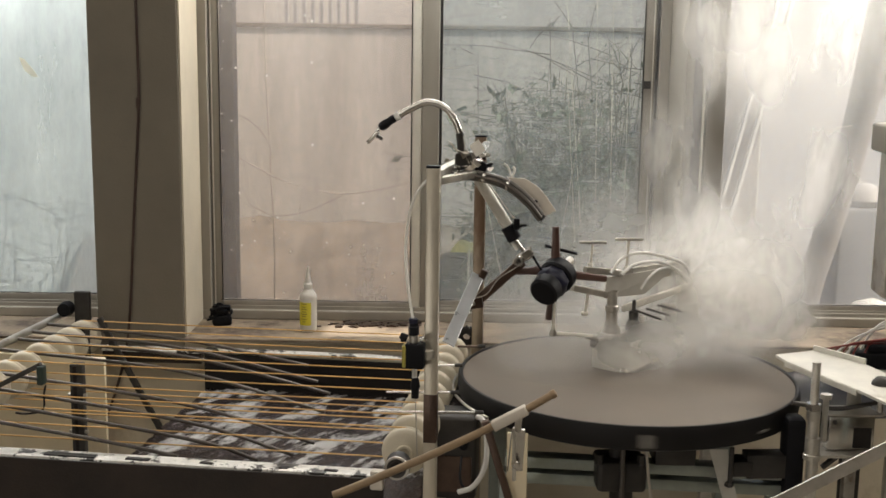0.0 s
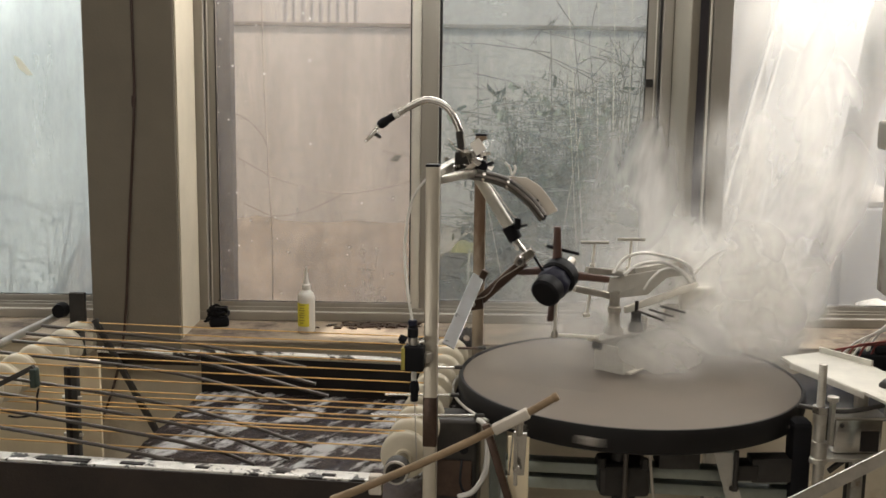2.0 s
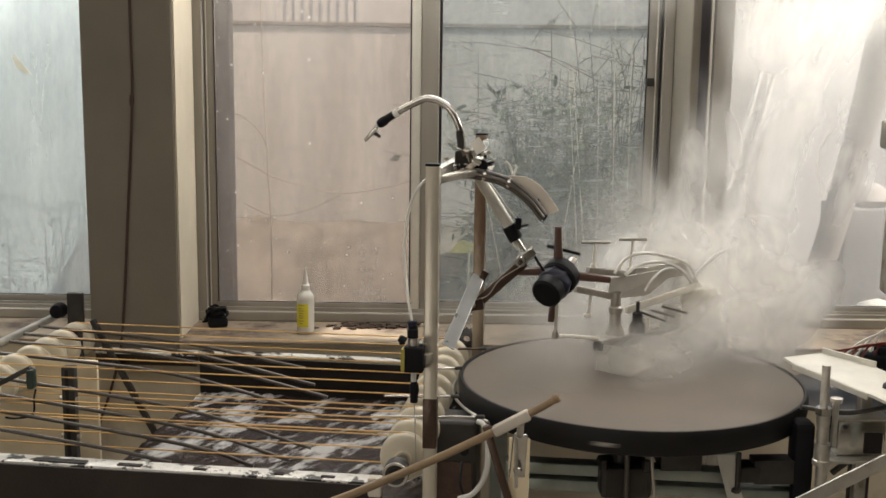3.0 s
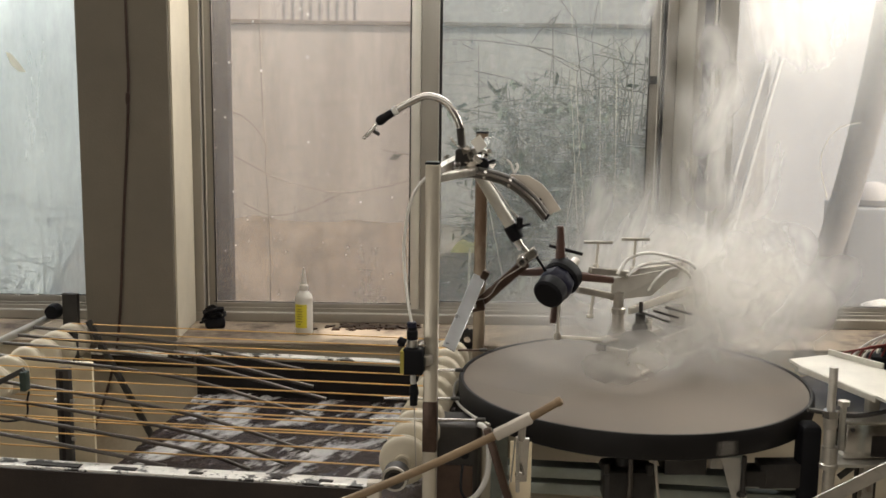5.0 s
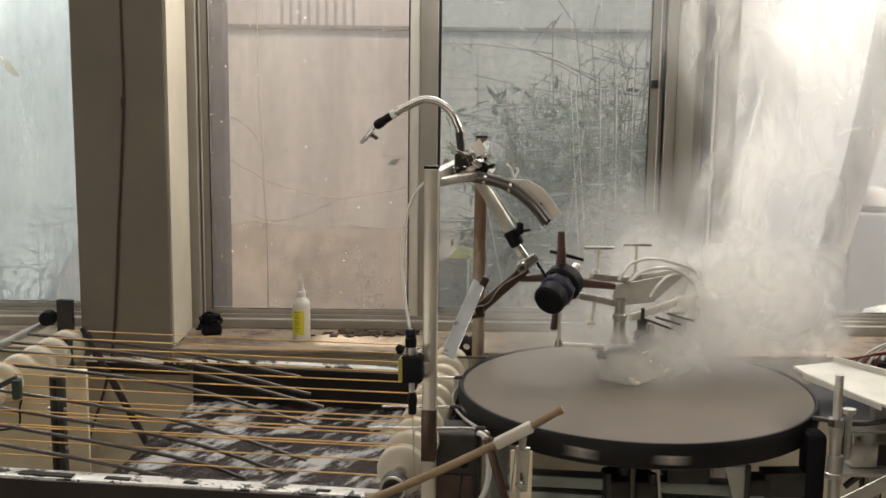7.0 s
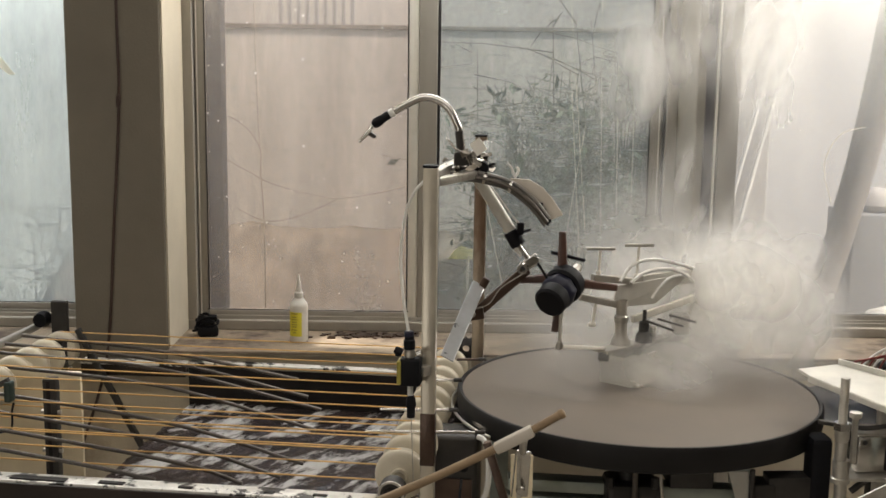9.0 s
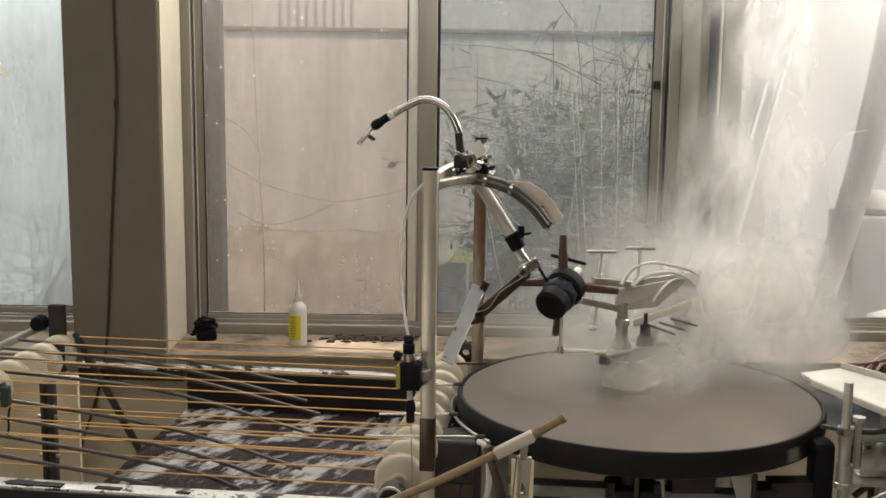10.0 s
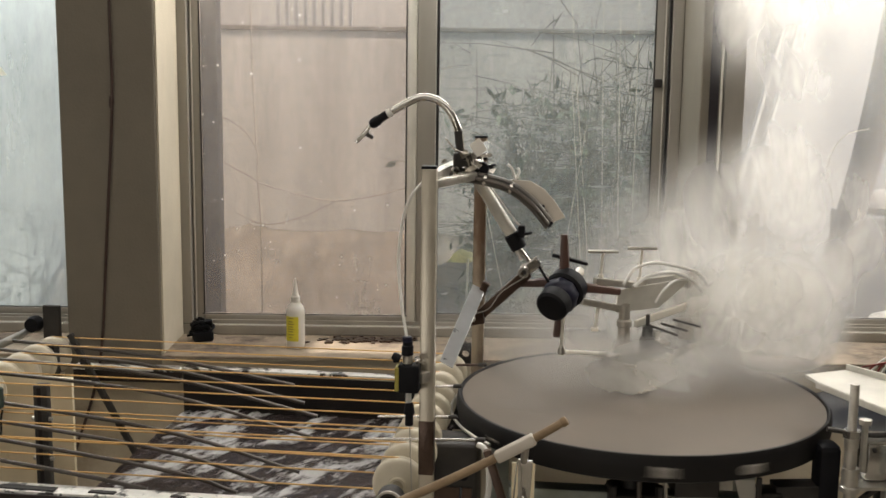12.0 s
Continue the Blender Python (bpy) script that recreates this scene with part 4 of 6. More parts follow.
def handwheel():
    g = thing("handwheel", mw(-0.035, 2.40, 1.2), "black hub with four tapered brown spokes", "handwheel")
    back, face = mw(-0.025, 2.44, 1.210), mw(-0.066, 2.355, 1.170)
    part("hub", lathe(B(), [(0, 0), (0.036, 0), (0.041, 0.006), (0.042, 0.030), (0.037, 0.036), (0, 0.036)], along(back, face), 28), BLACK, g)
    ax = (face - back).normalized()
    part("hub_nut", lathe(B(), [(0, 0.035), (0.036, 0.035), (0.038, 0.042), (0.038, 0.062), (0.033, 0.068), (0, 0.068)], along(back, face), 8), BLUE, g, "dark blue-black hexagonal nut")
    part("hub_cap", lathe(B(), [(0, 0.066), (0.033, 0.066), (0.035, 0.071), (0.034, 0.094), (0.029, 0.099), (0, 0.100)], along(back, face), 28), BLACK, g)
    for a, b in (((-0.039, 1.238), (-0.041, 1.314)), ((-0.002, 1.204), (0.078, 1.197)), ((-0.070, 1.212), (-0.128, 1.207)), ((-0.042, 1.160), (-0.052, 1.096))):
        p, q = mw(a[0], 2.425, a[1]), mw(b[0], 2.425, b[1])
        d = (q - p).normalized()
        s = d.cross(Vector((0, 1, 0))).normalized()
        bm = B()
        rings = []
        for t, w, h in ((0.0, 0.016, 0.008), (0.15, 0.0145, 0.008), (0.6, 0.012, 0.007), (0.97, 0.0105, 0.006), (1.0, 0.009, 0.004)):
            o = p.lerp(q, t)
            rings.append([bm.verts.new(o + s * w * math.cos(k * math.pi / 4) * 0.72 + Vector((0, 1, 0)) * h * math.sin(k * math.pi / 4)) for k in range(8)])
        for r0, r1 in zip(rings, rings[1:]):
            for k in range(8):
                bm.faces.new((r0[k], r0[(k + 1) % 8], r1[(k + 1) % 8], r1[k]))
        bm.faces.new(rings[0])
        bm.faces.new(rings[-1])
        part("spoke", bm, SPOKE, g)
    part("cross_pin", rod(B(), mw(-0.066, 2.47, 1.262), mw(0.009, 2.47, 1.245), 0.004, 8), BLACK, g)
    part("shaft", rod(B(), back, back - ax * 0.05, 0.010, 12), STEEL, g)
    return g


handwheel()


def dosing_valve():
    g = thing("dosing_valve", mw(-0.318, 2.12, 1.08), "black and yellow dosing valve with needle and clear hose", "valve")
    up = MROT @ Vector((0, 1, 0))
    part("body", beam(B(), mw(-0.316, 2.115, 1.055), mw(-0.316, 2.115, 1.108), 0.040, 0.034, 0.004, up=up), BLACK, g)
    part("band", beam(B(), mw(-0.337, 2.112, 1.058), mw(-0.337, 2.112, 1.104), 0.008, 0.030, 0.002, up=up), DULLYELLOW, g, "yellow plastic band")
    part("fitting", rod(B(), mw(-0.319, 2.115, 1.108), mw(-0.319, 2.115, 1.125), 0.010, 12), STEEL, g)
    part("coupling", lathe(B(), [(0, 0), (0.011, 0.001), (0.011, 0.018), (0.009, 0.020), (0.009, 0.026), (0, 0.027)], along(mw(-0.3195, 2.115, 1.124), mw(-0.3195, 2.115, 2)), 14), BLACK, g)
    part("collar", rod(B(), mw(-0.3205, 2.115, 1.148), mw(-0.3205, 2.115, 1.160), 0.0095, 14), BLUE, g, "dark blue release collar")
    part("hose", tube(B(), [mw(-0.321, 2.115, 1.156), mw(-0.335, 2.14, 1.215), mw(-0.346, 2.17, 1.30), mw(-0.336, 2.19, 1.39), mw(-0.308, 2.19, 1.435), mw(-0.285, 2.20, 1.448)], 0.003, 8), WHITEHOSE, g, "clear plastic hose")
    part("side_knob", lathe(B(), [(0, 0), (0.008, 0.0), (0.008, 0.012), (0.006, 0.016), (0, 0.016)], along(mw(-0.332, 2.108, 1.118), mw(-0.345, 2.108, 1.124)), 12), BLACK, g)
    part("side_knob", lathe(B(), [(0, 0), (0.006, 0.0), (0.006, 0.014), (0, 0.016)], along(mw(-0.340, 2.108, 1.112), mw(-0.340, 2.108, 1.135)), 12), BLACK, g)
    part("side_port", rod(B(), mw(-0.305, 2.112, 1.115), mw(-0.294, 2.112, 1.120), 0.007, 10), CHROME, g)
    part("stem", rod(B(), mw(-0.317, 2.115, 1.032), mw(-0.317, 2.115, 1.056), 0.0055, 10), WHITEHOSE, g)
    part("lower_knob", lathe(B(), [(0, 0), (0.006, 0), (0.0085, -0.006), (0.0105, -0.02), (0.008, -0.026), (0.008, -0.044), (0, -0.046)], Matrix.Translation(mw(-0.3155, 2.115, 1.034)), 14), BLACK, g)
    part("needle", rod(B(), mw(-0.3145, 2.115, 0.990), mw(-0.309, 2.115, 0.845), 0.0012, 6), STEEL, g)
    part("mount", beam(B(), mw(-0.300, 2.118, 1.08), mw(-0.288, 2.14, 1.08), 0.02, 0.02), STEEL, g)
    return g


dosing_valve()


def lifter_rods():
    for k, (a, b, v, m) in enumerate((((-0.44, 0.894), (-0.195, 0.905), 2.30, CHROME), ((-0.43, 0.905), (-0.264, 0.912), 2.42, CHROME),
                                      ((-0.34, 0.925), (-0.275, 0.928), 2.60, CHROME), ((-0.30, 0.93), (-0.233, 0.933), 2.78, RUST))):
        r = thing("lifter_rod", mw((a[0] + b[0]) / 2, v, a[1]), "thin bright steel lifter rod beside the griddle", "rod", group="lifter rods at the griddle edge")
        part("bar", rod(B(), mw(a[0], v, a[1]), mw(b[0], v, b[1]), 0.0032, 10), m, r)
        part("tip", rod(B(), mw(b[0] - 0.012, v, b[1]), mw(b[0] + 0.008, v, b[1] + 0.001), 0.0046, 10), DARK, r)


lifter_rods()


# ---- the batter carriage on the griddle ----
KA, KB = Vector((0.640, 0.768, 0)), Vector((-0.768, 0.640, 0))
KO = Vector((0.454, 2.652, 0))


def kw(a, b, z):
    return KO + KA * a + KB * b + Vector((0, 0, z))


def carriage():
    g = thing("batter_carriage", kw(0.15, 0.05, 0.905), "white batter trough and steel carriage over the griddle", "batter carriage")
    L, W = 0.40, 0.085
    for name, a0, a1, b0, b1 in (("trough_wall", 0, L, 0, 0.004), ("trough_wall", 0, L, W - 0.004, W), ("trough_end", 0.001, 0.005, 0.0045, W - 0.0045), ("trough_end", L - 0.005, L - 0.001, 0.0045, W - 0.0045)):
        bm = B()
        lo = [kw(a, b, 0.9035) for a, b in ((a0, b0), (a1, b0), (a1, b1), (a0, b1))]
        hi = [kw(a, b, 0.972) for a, b in ((a0, b0), (a1, b0), (a1, b1), (a0, b1))]
        vl, vh = [bm.verts.new(p) for p in lo], [bm.verts.new(p) for p in hi]
        bm.faces.new(vl[::-1])
        bm.faces.new(vh)
        for i in range(4):
            j = (i + 1) % 4
            bm.faces.new((vl[i], vl[j], vh[j], vh[i]))
        part(name, bm, WHITE, g, smooth=False)
    for a in (0.03, 0.12, 0.15, 0.24):
        part("rivet", rod(B(), kw(a, -0.001, 0.952), kw(a, -0.003, 0.952), 0.003, 8), DARK, g)
    part("scraper", beam(B(), kw(0.005, -0.012, 0.908), kw(L, -0.012, 0.908), 0.014, 0.006), PALEPLASTIC, g)
    # base bars
    part("base_plate", beam(B(), Vector((0.385, 2.700, 0.980)), Vector((0.560, 2.860, 0.980)), 0.045, 0.008), STEEL, g)
    part("base_foot", rod(B(), Vector((0.383, 2.700, 0.968)), Vector((0.405, 2.690, 0.968)), 0.011, 12), DARK, g)
    part("link_bar", beam(B(), mw(-0.040, 2.42, 1.066), Vector((0.395, 2.712, 0.985)), 0.012, 0.008), ALU_PALE, g)
    part("link_foot", lathe(B(), [(0, 0), (0.008, 0), (0.009, 0.006), (0.006, 0.016), (0, 0.016)], Matrix.Translation(mw(-0.040, 2.42, 1.060)), 12), STEEL, g)
    part("link_stem", rod(B(), mw(-0.040, 2.42, 1.07), mw(-0.039, 2.42, 1.150), 0.004, 10), ALU_PALE, g)
    # columns
    part("column", lathe(B(), [(0.026, 0), (0.024, 0.010), (0.016, 0.022), (0.0145, 0.055), (0.018, 0.058), (0.018, 0.070), (0.0135, 0.074), (0.0135, 0.11)], Matrix.Translation((0.444, 2.762, 0.984)), 16), STEEL, g)
    part("column", lathe(B(), [(0.022, 0), (0.019, 0.02), (0.013, 0.026), (0.013, 0.05), (0.005, 0.052), (0.005, 0.08)], Matrix.Translation((0.506, 2.79, 0.984)), 16), DARK, g)
    part("spring", lathe(B(), [(0.008 + 0.002 * (i % 2), 0.003 * i) for i in range(13)], Matrix.Translation((0.530, 2.80, 0.984)), 14), STEEL, g)
    # beams that reach back over the griddle
    part("upper_beam", beam(B(), Vector((0.368, 2.755, 1.152)), Vector((0.470, 2.79, 1.137)), 0.02, 0.016), STEEL, g)
    part("lower_beam", beam(B(), Vector((0.335, 2.74, 1.106)), Vector((0.440, 2.775, 1.080)), 0.022, 0.016), STEEL, g)
    part("hanger", rod(B(), Vector((0.378, 2.75, 1.09)), Vector((0.372, 2.75, 1.035)), 0.004, 8), ALU_PALE, g)
    part("hanger_foot", rod(B(), Vector((0.362, 2.75, 1.035)), Vector((0.380, 2.75, 1.035)), 0.006, 8), ALU_PALE, g)
    for x, y, z, h in ((0.387, 2.762, 1.222, 0.068), (0.487, 2.80, 1.225, 0.085)):
        t = part("tee_handle", rod(B(), Vector((x - 0.036, y, z)), Vector((x + 0.036, y, z)), 0.0042, 10), STEEL, g)
        part("stem", rod(B(), Vector((x, y, z - 0.003)), Vector((x - 0.004, y, z - h)), 0.0035, 8), ALU_PALE, t)
        part("nut", rod(B(), Vector((x - 0.004, y, z - h)), Vector((x - 0.004, y, z - h + 0.014)), 0.007, 6), ALU_PALE, t)
    # pale cover sheet and rails
    bm = B()
    quad = [Vector((0.423, 2.765, 1.073)), Vector((0.545, 2.86, 1.066)), Vector((0.640, 2.91, 1.136)), Vector((0.430, 2.765, 1.128))]
    for dy in (0, 0.004):
        vsq = [bm.verts.new(p + Vector((-0.6 * dy, dy, 0))) for p in quad]
        bm.faces.new(vsq if dy == 0 else vsq[::-1])
    bm.verts.ensure_lookup_table()
    for i in range(4):
        j = (i + 1) % 4
        bm.faces.new((bm.verts[i], bm.verts[4 + i], bm.verts[4 + j], bm.verts[j]))
    part("cover", bm, WHITE, g, "pale sheet metal cover", smooth=False)
    part("side_rail", beam(B(), Vector((0.476, 2.79, 1.040)), Vector((0.70, 2.96, 1.075)), 0.010, 0.018), ALU_PALE, g)
    for p, q in (((0.505, 2.77, 1.042), (0.572, 2.75, 1.022)), ((0.540, 2.80, 1.040), (0.602, 2.78, 1.026)), ((0.575, 2.83, 1.043), (0.64, 2.81, 1.030))):
        part("cross_pin", rod(B(), Vector(p), Vector(q), 0.003, 8), DARK, g)
    part("slider", box(B(), -0.02, 0.02, -0.02, 0.02, 0, 0.05, 0.004, Matrix.Translation((0.62, 2.90, 0.98))), STEEL, g)
    part("gearbox", box(B(), -0.05, 0.05, -0.04, 0.04, 0, 0.09, 0.008, Matrix.Translation((0.70, 2.98, 0.98))), ALU_PALE, g)
    part("gantry_beam", beam(B(), Vector((0.50, 2.86, 1.12)), Vector((0.78, 3.08, 1.12)), 0.03, 0.04), STEEL, g)
    part("gantry_post", beam(B(), Vector((0.80, 3.10, 0.0)), Vector((0.80, 3.10, 1.14)), 0.04, 0.04, up=(0, 1, 0)), STEEL, g)
    # milky hoses
    part("hose", tube(B(), [Vector((0.438, 2.765, 1.140)), Vector((0.469, 2.79, 1.176)), Vector((0.520, 2.82, 1.186)), Vector((0.585, 2.86, 1.172)), Vector((0.66, 2.92, 1.14)), Vector((0.70, 2.97, 1.08))], 0.0045, 8), WHITEHOSE, g)
    part("hose", tube(B(), [Vector((0.464, 2.77, 1.136)), Vector((0.506, 2.80, 1.158)), Vector((0.575, 2.85, 1.158)), Vector((0.64, 2.91, 1.125)), Vector((0.69, 2.96, 1.07))], 0.0045, 8), WHITEHOSE, g)
    part("hose", tube(B(), [Vector((0.530, 2.83, 1.085)), Vector((0.552, 2.84, 1.115)), Vector((0.59, 2.87, 1.135)), Vector((0.65, 2.93, 1.12)), Vector((0.70, 2.97, 1.07))], 0.004, 8), WHITEHOSE, g)
    part("hose", tube(B(), [Vector((0.68, 2.95, 1.10)), Vector((0.76, 2.95, 1.172)), Vector((0.85, 2.95, 1.162)), Vector((0.937, 2.95, 1.114)), Vector((0.976, 2.95, 1.062)), Vector((0.955, 2.95, 1.018)), Vector((0.880, 2.95, 0.986)), Vector((0.771, 2.95, 0.975)), Vector((0.72, 2.96, 0.99))], 0.005, 8), WHITEHOSE, g)
    return g


carriage()


# ---- the griddle's stand ----
def stand():
    g = thing("griddle_stand", (0.469, 2.655, 0), "green-grey steel stand with bearing below the griddle", "machine stand")
    part("spindle", rod(B(), Vector((0.469, 2.655, 0.0)), Vector((0.469, 2.655, 0.836)), 0.03, 20), DARK, g)
    for y, z in ((2.40, 0.765), (2.40, 0.727), (2.90, 0.745)):
        part("cross_beam", beam(B(), Vector((0.15, y, z)), Vector((0.80, y - 0.02, z - 0.018)), 0.045, 0.026), GREENSTEEL, g)
    part("bearing_block", box(B(), -0.055, 0.06, -0.05, 0.05, -0.04, 0.035, 0.012, Matrix.Translation((0.412, 2.37, 0.752))), DARK, g)
    for dx in (-0.05, 0.045):
        part("bolt", rod(B(), Vector((0.412 + dx, 2.325, 0.78)), Vector((0.412 + dx, 2.325, 0.805)), 0.009, 6), DARK, g)
    part("shaft_collar", rod(B(), Vector((0.408, 2.37, 0.78)), Vector((0.408, 2.37, 0.825)), 0.022, 16), DARK, g)
    part("shaft_rod", rod(B(), Vector((0.412, 2.30, 0.50)), Vector((0.412, 2.31, 0.83)), 0.006, 10), GREYROD, g)
    part("wire", tube(B(), [Vector((0.467, 2.33, 0.83)), Vector((0.474, 2.325, 0.76)), Vector((0.484, 2.32, 0.69))], 0.0035, 8), PALEPLASTIC, g)
    part("motor_box", box(B(), 0.496, 0.590, 2.36, 2.44, 0.766, 0.832, 0.003), DARK, g)
    part("side_box", box(B(), 0.664, 0.718, 2.34, 2.40, 0.748, 0.784, 0.003), DARK, g)
    bm = B()
    outline = ((0.613, 0.818), (0.654, 0.818), (0.664, 0.76), (0.690, 0.68), (0.655, 0.68), (0.630, 0.76))
    fa = [bm.verts.new((x, 2.330, z)) for x, z in outline]
    fb = [bm.verts.new((x, 2.334, z)) for x, z in outline]
    bm.faces.new(fa)
    bm.faces.new(fb[::-1])
    for i in range(6):
        j = (i + 1) % 6
        bm.faces.new((fa[i], fb[i], fb[j], fa[j]))
    part("white_bracket", bm, WHITE, g, "bent white sheet metal bracket", smooth=False)
    part("stud", rod(B(), Vector((0.662, 2.325, 0.735)), Vector((0.662, 2.325, 0.825)), 0.006, 10), DARK, g)
    part("stud_nut", rod(B(), Vector((0.660, 2.325, 0.732)), Vector((0.660, 2.325, 0.742)), 0.011, 6), DARK, g)
    part("dark_guard", box(B(), 0.790, 0.836, 2.34, 2.40, 0.60, 0.888, 0.012), BLACK, g)
    part("dark_bar", beam(B(), Vector((0.705, 2.37, 0.770)), Vector((0.800, 2.37, 0.772)), 0.05, 0.055), DARK, g)
    for x, y in ((0.16, 2.40), (0.80, 2.42), (0.16, 2.92), (0.80, 2.92)):
        part("leg", beam(B(), Vector((x, y, 0)), Vector((x, y, 0.74)), 0.045, 0.045, up=(0, 1, 0)), GREENSTEEL, g)
    hoop = [Vector((0.469 + 0.440 * math.cos(radians(a)), 2.655 + 0.440 * math.sin(radians(a)), 0.862)) for a in range(165, 216, 5)]
    part("edge_hoop", tube(B(), hoop, 0.0035, 8), STEEL, g, "thin bright hoop along the drum's edge")
    part("rusty_strut", beam(B(), mw(-0.175, 2.2, 0.92), mw(-0.105, 2.2, 0.70), 0.016, 0.016), RUST, g)
    part("pale_plate", beam(B(), mw(-0.105, 2.22, 0.55), mw(-0.105, 2.22, 0.89), 0.045, 0.004, up=MROT @ Vector((0, 1, 0))), BOARD, g, "cream upright plate")
    return g


stand()

motor = thing("drive_motor", mw(-0.265, 2.45, 0.6), "dark boxed drive motor behind the post", "motor")
part("housing", box(B(), -0.056, 0.052, -0.05, 0.05, 0.0, 0.205, 0.010, Matrix.Translation(mw(-0.264, 2.46, 0.650)) @ MROT), DARK, motor)
part("cover", box(B(), -0.046, 0.042, -0.056, -0.0505, 0.02, 0.11, 0.002, Matrix.Translation(mw(-0.264, 2.46, 0.650)) @ MROT), RUST, motor)
part("gland", rod(B(), mw(-0.24, 2.405, 0.79), mw(-0.24, 2.39, 0.79), 0.010, 12), BLACK, motor)
part("foot", beam(B(), mw(-0.262, 2.46, 0.0), mw(-0.262, 2.46, 0.644), 0.05, 0.05, up=(0, 1, 0)), DARK, motor)

loop = thing("drain_hose", mw(-0.18, 2.24, 0.85), "milky drain hose looping below the griddle edge", "hose")
part("tube", tube(B(), [mw(-0.197, 2.25, 0.912), mw(-0.182, 2.24, 0.905), mw(-0.173, 2.235, 0.86), mw(-0.177, 2.235, 0.80), mw(-0.202, 2.235, 0.755), mw(-0.235, 2.235, 0.74)], 0.006, 10), WHITEHOSE, loop)
part("cable", tube(B(), [mw(-0.235, 2.30, 0.80), mw(-0.232, 2.25, 0.765), mw(-0.215, 2.24, 0.745), mw(-0.195, 2.24, 0.765)], 0.003, 8), BLACK, loop)


def stick():
    g = thing("wooden_stick", mw(-0.25, 2.03, 0.9), "long worn wooden stick held in a pale metal sleeve", "stick")
    pts = [mw(-0.47, 2.03, 0.800), mw(-0.402, 2.03, 0.832), mw(-0.27, 2.03, 0.898), mw(-0.152, 2.03, 0.962), mw(-0.079, 2.03, 1.005), mw(-0.028, 2.03, 1.038)]
    part("shaft", tube(B(), pts, 0.0085, 12, r_end=0.0075), WOOD, g)
    part("sleeve", beam(B(), mw(-0.145, 2.026, 0.967), mw(-0.078, 2.026, 1.006), 0.022, 0.020, 0.003), PALEPLASTIC, g, "pale square sleeve")
    part("cap", lathe(B(), [(0, 0), (0.008, 0), (0.0095, 0.003), (0.008, 0.01), (0, 0.012)], along(mw(-0.031, 2.03, 1.036), mw(0.0, 2.03, 1.056)), 12), WOOD, g)
    t = part("toggle", beam(B(), mw(-0.092, 2.06, 0.952), mw(-0.098, 2.10, 0.850), 0.022, 0.006), CHROME, g, "chrome toggle latch")
    part("toggle_arm", rod(B(), mw(-0.104, 2.06, 0.955), mw(-0.103, 2.08, 0.835), 0.004, 8), STEEL, t)
    part("toggle_bolt", rod(B(), mw(-0.10, 2.07, 0.872), mw(-0.10, 2.10, 0.872), 0.009, 8), CHROME, t)
    part("eye", rod(B(), mw(-0.094, 2.035, 0.985), mw(-0.097, 2.06, 0.950), 0.007, 10), STEEL, t)
    part("toggle_plate", beam(B(), mw(-0.112, 2.11, 0.93), mw(-0.118, 2.11, 0.845), 0.014, 0.003), CHROME, t)
    return g


stick()


